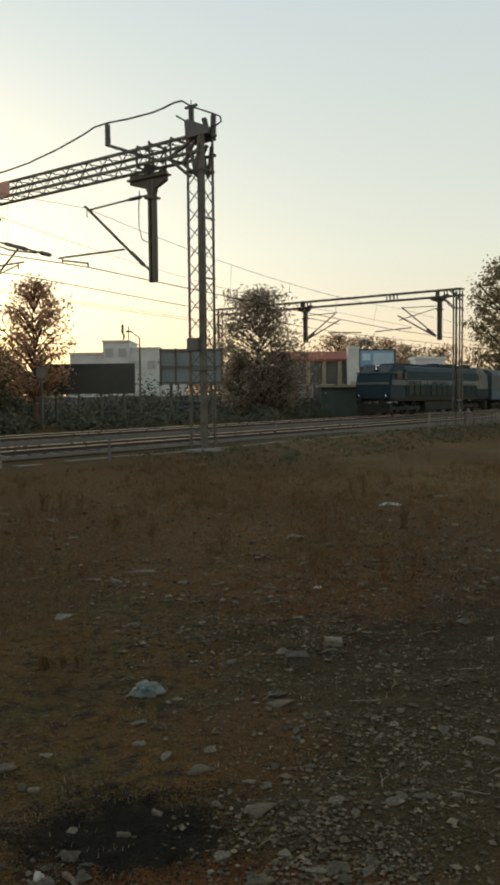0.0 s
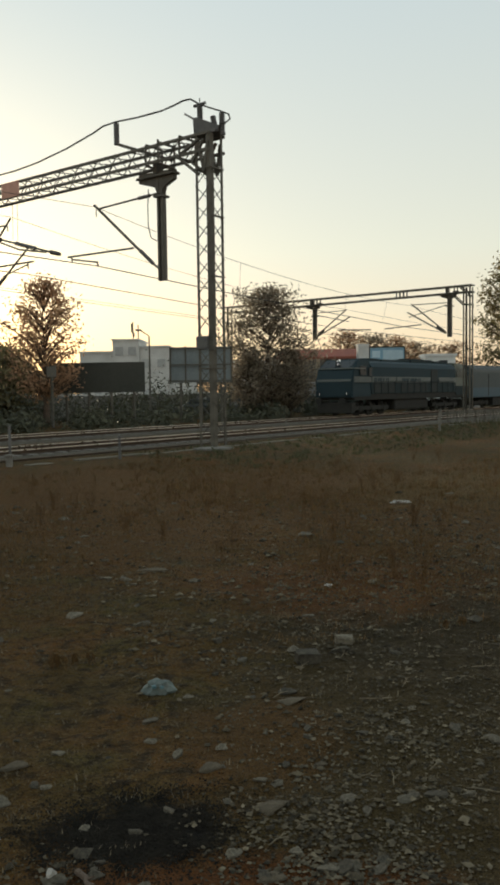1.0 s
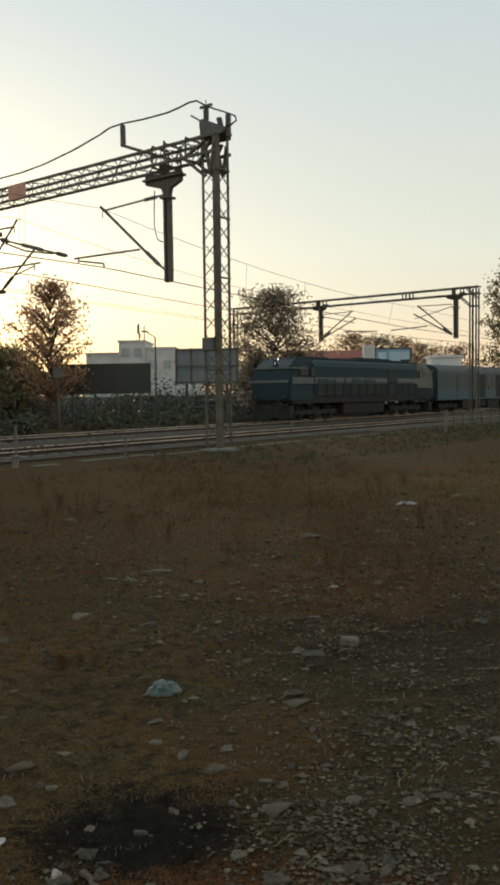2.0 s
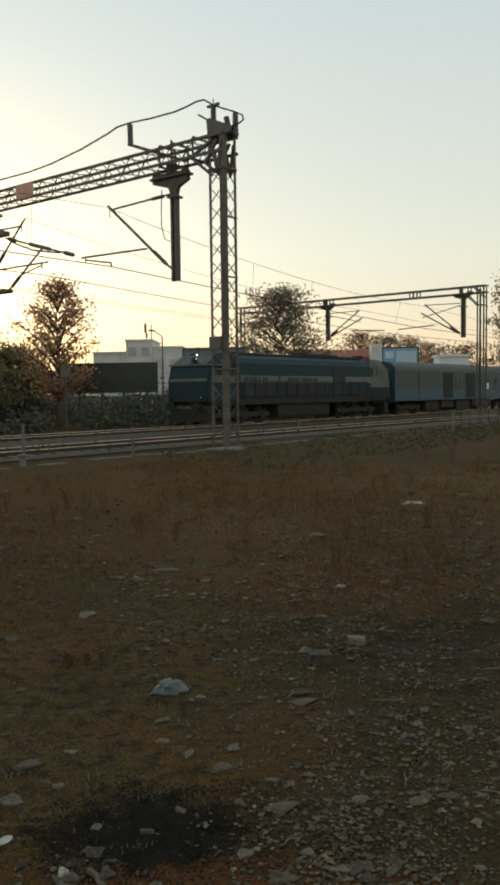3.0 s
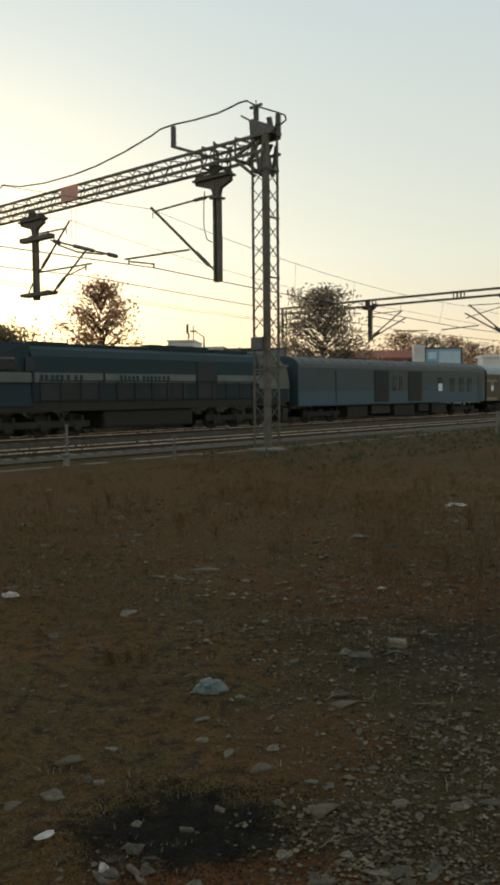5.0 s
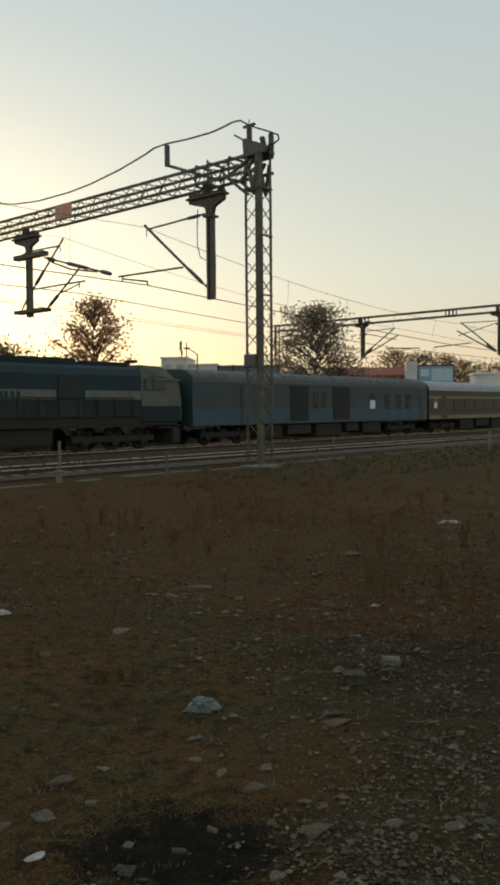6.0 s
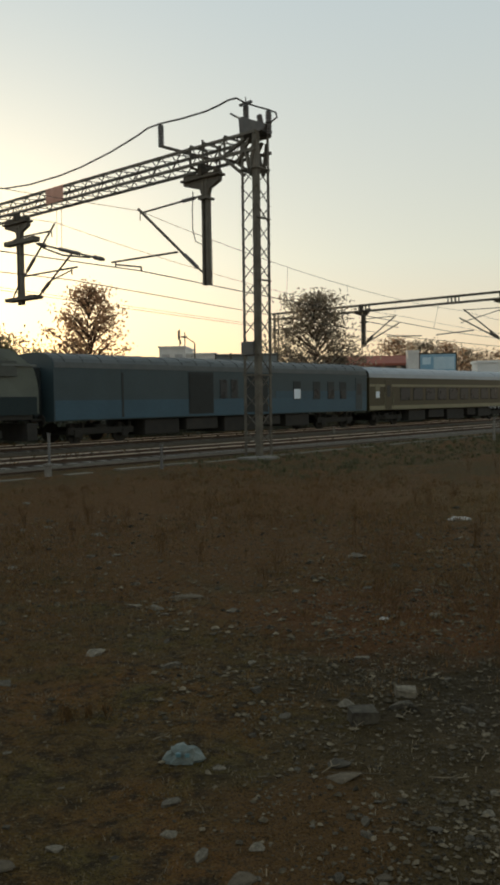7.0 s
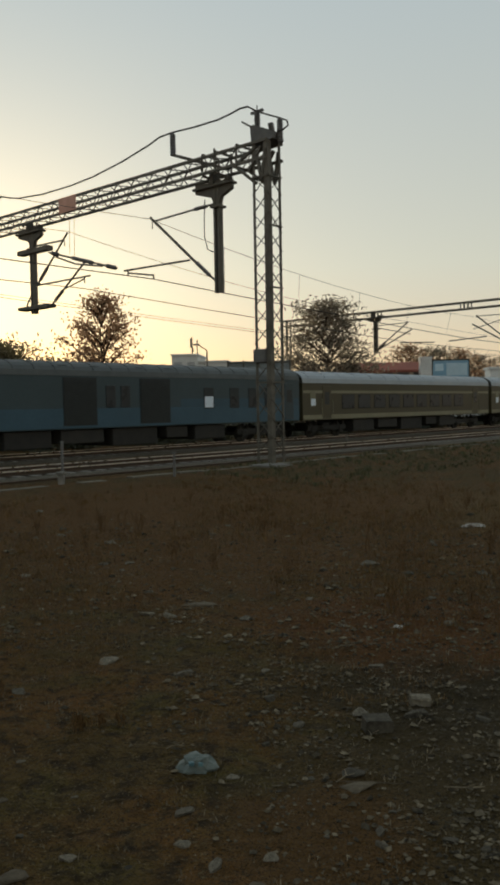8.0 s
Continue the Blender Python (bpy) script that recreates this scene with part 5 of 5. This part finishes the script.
def rubble():
    """Broken stone heaped in a low spread."""
    r = np.random.RandomState(25)
    vs, fs = [], []
    base = np.array([(0.5, 0, 0.1), (-0.45, 0.2, 0.05), (0.1, 0.5, 0), (0, -0.45, 0.12), (0.1, 0.05, 0.45), (0, 0, -0.3)])
    tri = [(0, 2, 4), (2, 1, 4), (1, 3, 4), (3, 0, 4), (2, 0, 5), (1, 2, 5), (3, 1, 5), (0, 3, 5)]
    for n in range(3600):
        k3 = n % 3
        cx, cy, sx, sy = ((0.35, 4.05, 0.34, 0.3), (0.95, 5.2, 0.5, 0.6), (0.6, 7.6, 0.9, 0.9))[k3]
        x, y = r.normal(cx, sx), r.normal(cy, sy)
        w = r.uniform(0.012, 0.042) * (1.4 if r.rand() < 0.12 else 1) * (0.75, 0.8, 1.0)[k3]
        a = r.uniform(0, 6.28)
        q = base * (1 + 0.45 * r.uniform(-1, 1, (6, 3))) * w * np.array((1.4, 1, 0.75))
        c, s_ = math.cos(a), math.sin(a)
        z = height(x, y) + r.uniform(0, 0.012)
        k = len(vs)
        vs += [(x + c * u - s_ * v, y + s_ * u + c * v, z + t_) for u, v, t_ in q]
        fs += [(k + i, k + j, k + l) for i, j, l in tri]
    tagged(raw("rubble", vs, fs, GRAVEL), "spread of broken grey stone chips", "gravel", kind="stuff")


rubble()


def weeds(name, count, seed, place, tall, mat, label, wid=0.006):
    rnd = random.Random(seed)
    vs, fs = [], []
    for i in range(count):
        x, y, f = place(rnd)
        z = height(x, y)
        for j in range(rnd.randint(5, 11)):
            a, b = rnd.uniform(0, 6.28), rnd.uniform(0.1, 0.6)
            h = tall * f * rnd.uniform(0.4, 1.2)
            d = Vector((math.cos(a) * b, math.sin(a) * b, 1)).normalized()
            w = Vector((-math.sin(a), math.cos(a), 0)) * wid * (0.6 + y * 0.06)
            p = Vector((x + rnd.gauss(0, 0.05), y + rnd.gauss(0, 0.05), z - 0.01))
            m = p + d * h * 0.6
            q = p + d * h + Vector((math.cos(a), math.sin(a), -0.3)) * h * 0.18
            k = len(vs)
            vs += [p - w, p + w, m + w * 0.7, m - w * 0.7, q]
            fs += [(k, k + 1, k + 2, k + 3), (k + 3, k + 2, k + 4)]
    tagged(raw(name, vs, fs, mat), label, "weeds", kind="stuff")


def in_field(rnd):
    while True:
        y = rnd.uniform(7.5, 27)
        x = rnd.uniform(-0.42, 0.4) * y
        d = -UY * x + UX * y
        if d < 18.6 and noise.noise((x * 0.35, y * 0.25, 9)) + rnd.uniform(-0.35, 0.5) > 0.05:
            return x, y, 0.5 + 0.5 * min(1, (y - 7) / 10)


def in_verge(rnd):
    s, d = rnd.uniform(20, 75), rnd.uniform(15, 22)
    x, y = along(s, d)
    return x, y, 1.0


def by_stones(rnd):
    y = rnd.uniform(3.6, 11)
    return rnd.uniform(-0.38, 0.36) * y, y, 0.5


weeds("dry_weeds", 2600, 6, in_field, 0.16, WEED, "thin rust-brown dry weeds on the earth", 0.0028)
weeds("dry_grass", 1500, 66, in_field, 0.09, STRAW_DULL, "short dull olive dry grass on the earth", 0.003)
weeds("verge_grass", 1300, 7, in_verge, 0.17, GRASS, "short dull green grass beside the track")
weeds("dry_straw", 300, 8, by_stones, 0.09, STRAW, "scattered dry straw and stalks", 0.004)


def litter(name, x, y, w, d, h, seed, mat, label, turn=0, lump=1.0):
    bm = B()
    bmesh.ops.create_icosphere(bm, subdivisions=3, radius=0.5)
    for v in bm.verts:
        p = v.co
        f = 1 + 0.45 * lump * noise.noise(p * 3.0 + Vector((seed, 0, 0))) + 0.3 * lump * abs(noise.noise(p * 8 + Vector((seed, 3, 0))))
        v.co = Vector((p.x * w * f, p.y * d * f, max(-0.12, p.z * f) * h))
    ob = part(name, bm, mat)
    ob.matrix_basis = pose(x, y, height(x, y) + h * 0.12, 0, 0, turn)
    return tagged(ob, label, "litter", "litter")


def weed_clump(x, y, h, seed, label):
    """A tall dried plant: thin branching stalks with small seed heads."""
    r = random.Random(seed)
    t = thing("dry_plant", pose(x, y, height(x, y) - 0.01), label, "plant", "dry plants")
    for i in range(r.randint(6, 9)):
        bm = B()
        a, lean = r.uniform(0, 6.28), r.uniform(0.05, 0.45)
        p = Vector((r.gauss(0, 0.03), r.gauss(0, 0.03), 0))
        d = Vector((math.cos(a) * lean, math.sin(a) * lean, 1)).normalized()
        q = p + d * h * r.uniform(0.6, 1.0)
        rod(bm, p, q, 0.0035, 4, 0.0015)
        for k in range(6):
            b = p.lerp(q, r.uniform(0.35, 1))
            e = b + Vector((r.gauss(0, 0.5), r.gauss(0, 0.5), r.uniform(0.3, 1))).normalized() * h * r.uniform(0.1, 0.25)
            rod(bm, b, e, 0.003, 3, 0.001)
            rod(bm, e, e + Vector((0, 0, 0.02)), 0.005, 4, 0.002)
        part("stalk", bm, WEED, t)


for i, (x, y, h) in enumerate(((0.87, 9.8, 0.5), (1.75, 9.3, 0.6), (-0.55, 11.2, 0.45), (1.6, 10.2, 0.55), (0.75, 10.4, 0.45), (-1.75, 6.9, 0.16), (5.0, 27.5, 0.9), (5.6, 26.2, 0.7),
                               (2.1, 10.9, 0.5), (-2.2, 13.5, 0.4), (2.6, 14.2, 0.4))):
    weed_clump(x, y, h, 100 + i, "thin rust-brown dried plant standing on earth")


for i, (x, y) in enumerate(((-1.62, 7.0), (-1.5, 7.06), (-1.72, 6.92), (-2.6, 7.6), (1.75, 8.0), (1.95, 8.1))):
    weed_clump(x, y, 0.09, 180 + i, "low tuft of dark dried stalks on the earth")
rnd = random.Random(61)
for i in range(30):
    y = rnd.uniform(11.5, 24)
    x = rnd.uniform(-0.33, 0.28) * y
    if -UY * x + UX * y < 17.5:
        weed_clump(x, y, rnd.uniform(0.35, 0.75), 140 + i, "thin rust-brown dried plant standing on earth")


def twig(x, y, length, turn, seed):
    r = random.Random(seed)
    length *= 0.6
    bm = B()
    p = Vector((-length / 2, 0, 0.004))
    bend = r.uniform(-0.9, 0.9)
    for k in range(6):
        f = (k + 1) / 6
        q = Vector((length * (f - 0.5), bend * length * 0.3 * math.sin(f * 3.1), 0.004 + 0.02 * math.sin(f * 3.1)))
        rod(bm, p, q, 0.0045, 5, 0.004)
        if k in (2, 4):
            rod(bm, q, q + Vector((r.uniform(0.02, 0.06), r.uniform(-0.05, 0.05), 0.015)), 0.003, 4, 0.002)
        p = q
    ob = part("twig", bm, STRAW)
    ob.matrix_basis = pose(x, y, height(x, y) + 0.008, 0, 0, turn)
    tagged(ob, "pale dry twig lying on stony earth", "twig", "twigs")


for i, (x, y, l, a) in enumerate(((1.02, 5.0, 0.2, 70), (0.1, 6.2, 0.2, 60), (1.6, 6.5, 0.25, 10), (0.83, 6.1, 0.4, 3), (1.5, 5.0, 0.3, 30), (1.1, 6.4, 0.2, 60), (1.8, 6.8, 0.3, 5),
                                  (0.33, 6.9, 0.25, 75), (1.25, 4.7, 0.3, -20), (0.7, 7.1, 0.12, 40), (0.6, 4.8, 0.2, 5), (0.75, 4.75, 0.15, 80), (-1.0, 6.6, 0.2, 20), (0.05, 4.15, 0.15, 50),
                                  (1.7, 7.9, 0.3, 15), (0.2, 9.0, 0.3, 20), (-0.4, 8.4, 0.25, -30), (1.2, 8.9, 0.25, 50))):
    twig(x, y, l, a, 200 + i)
bag = litter("plastic_bag", -0.81, 6.3, 0.21, 0.16, 0.165, 2, PLASTIC, "crumpled white plastic bag with faint blue print on the earth", 10, 1.15)
for i, (x, z, w) in enumerate(((-0.05, 0.035, 0.035), (0.01, 0.03, 0.03))):
    bm = B()
    box(bm, x, x + w, -0.085, -0.06, z, z + 0.025, 0.006)
    part("print_patch", bm, BAGBLUE, bag, "faint blue print")
litter("plastic_bag", 2.83, 16.95, 0.38, 0.22, 0.1, 5, PAPER, "flattened white plastic bag in the weeds")
litter("paper_scrap", 0.78, 9.8, 0.1, 0.07, 0.035, 9, PAPER, "small white paper scrap on the earth", 30)
litter("paper_scrap", 4.0, 12.6, 0.2, 0.14, 0.06, 12, PAPER, "small white paper scrap on the earth", 10)
litter("paper_scrap", -3.46, 9.2, 0.17, 0.1, 0.075, 13, PAPER, "small white paper scrap on the earth", 10)
litter("plastic_cup", -1.02, 3.83, 0.05, 0.05, 0.10, 14, PAPER, "crushed white plastic cup beside the ash", 70)
litter("paper_scrap", -1.41, 4.16, 0.11, 0.06, 0.02, 15, PAPER, "torn white paper scrap", 40)


def broken_stick(x, y, length, turn, label):
    """A snapped branch stub with a knot and splintered ends."""
    bm = B()
    p = Vector((-length / 2, 0, 0.014))
    for k in range(4):
        q = Vector((-length / 2 + length * (k + 1) / 4, 0.008 * math.sin(k * 2.1), 0.016 + 0.004 * math.cos(k * 1.7)))
        rod(bm, p, q, 0.016 - 0.001 * k, 8, 0.0155 - 0.001 * k)
        p = q
    rod(bm, (0.02, 0, 0.02), (0.045, 0.03, 0.04), 0.008, 6, 0.004)
    for k in range(3):
        rod(bm, p, p + Vector((0.025, 0.006 * (k - 1), 0.004 * k)), 0.006, 5, 0.001)
    ob = part("broken_stick", bm, BARK)
    ob.matrix_basis = pose(x, y, height(x, y), 0, 0, turn)
    tagged(ob, label, "stick", "twigs")


broken_stick(-0.85, 3.79, 0.16, -52, "short broken brown stick beside the burnt patch")


def ash():
    """A burnt patch: flakes and clods that thin out towards a ragged edge."""
    r = random.Random(12)
    vs, fs = [], []
    for i in range(17000):
        u, v = r.gauss(0, 0.45), r.gauss(0, 0.45)
        if noise.noise((u * 2.5, v * 2.5, 3)) < r.uniform(-0.9, 0.0):
            continue
        x, y = -0.70 + u * 0.52, 4.28 + v * 0.42
        w = r.uniform(0.004, 0.011)
        z = height(x, y) + r.uniform(-0.004, 0.006)
        a = r.uniform(0, 6.28)
        c, q = math.cos(a) * w, math.sin(a) * w
        t_ = r.uniform(-0.6, 0.6) * w
        k = len(vs)
        vs += [(x - c, y - q, z - t_ * 0.5), (x + q * 0.7, y - c * 0.7, z + t_), (x + c, y + q, z + t_ * 0.5), (x - q * 0.7, y + c * 0.7, z - t_), (x, y, z + w * 0.8)]
        fs += [(k, k + 1, k + 4), (k + 1, k + 2, k + 4), (k + 2, k + 3, k + 4), (k + 3, k, k + 4)]
    tagged(raw("ash", vs, fs, ASH), "black burnt ash and charred flakes on the earth", "ash", kind="stuff")


ash()


# ---- moving things ----
FRONT = [(0, 56.45), (0.5, 53.0), (1, 49.2), (1.5, 45.0), (2, 40.9), (2.5, 36.7), (3, 32.5), (3.5, 28.3), (4, 24.0), (4.5, 19.9), (5, 15.85),
         (5.5, 11.85), (6, 7.65), (6.5, 3.42), (7, -0.5), (7.5, -4.65), (8, -8.8)]


def front_at(t):
    return float(np.interp(t, [f[0] for f in FRONT], [f[1] for f in FRONT]))


def motions():
    times = [i * 0.5 for i in range(17)]
    for v, wheels, off in ([(LOCO, LOCO_WHEELS, 0.0)] + CARS):
        walk(v, [(t, rail_pose(front_at(t) + off, 32.05, 0.42)) for t in times])
        for w, x, r in wheels:
            walk(w, [(i / 15, pose(x, 0, r, 0, math.degrees((front_at(i / 15) - 56.45) / r), 0)) for i in range(121)])


motions()
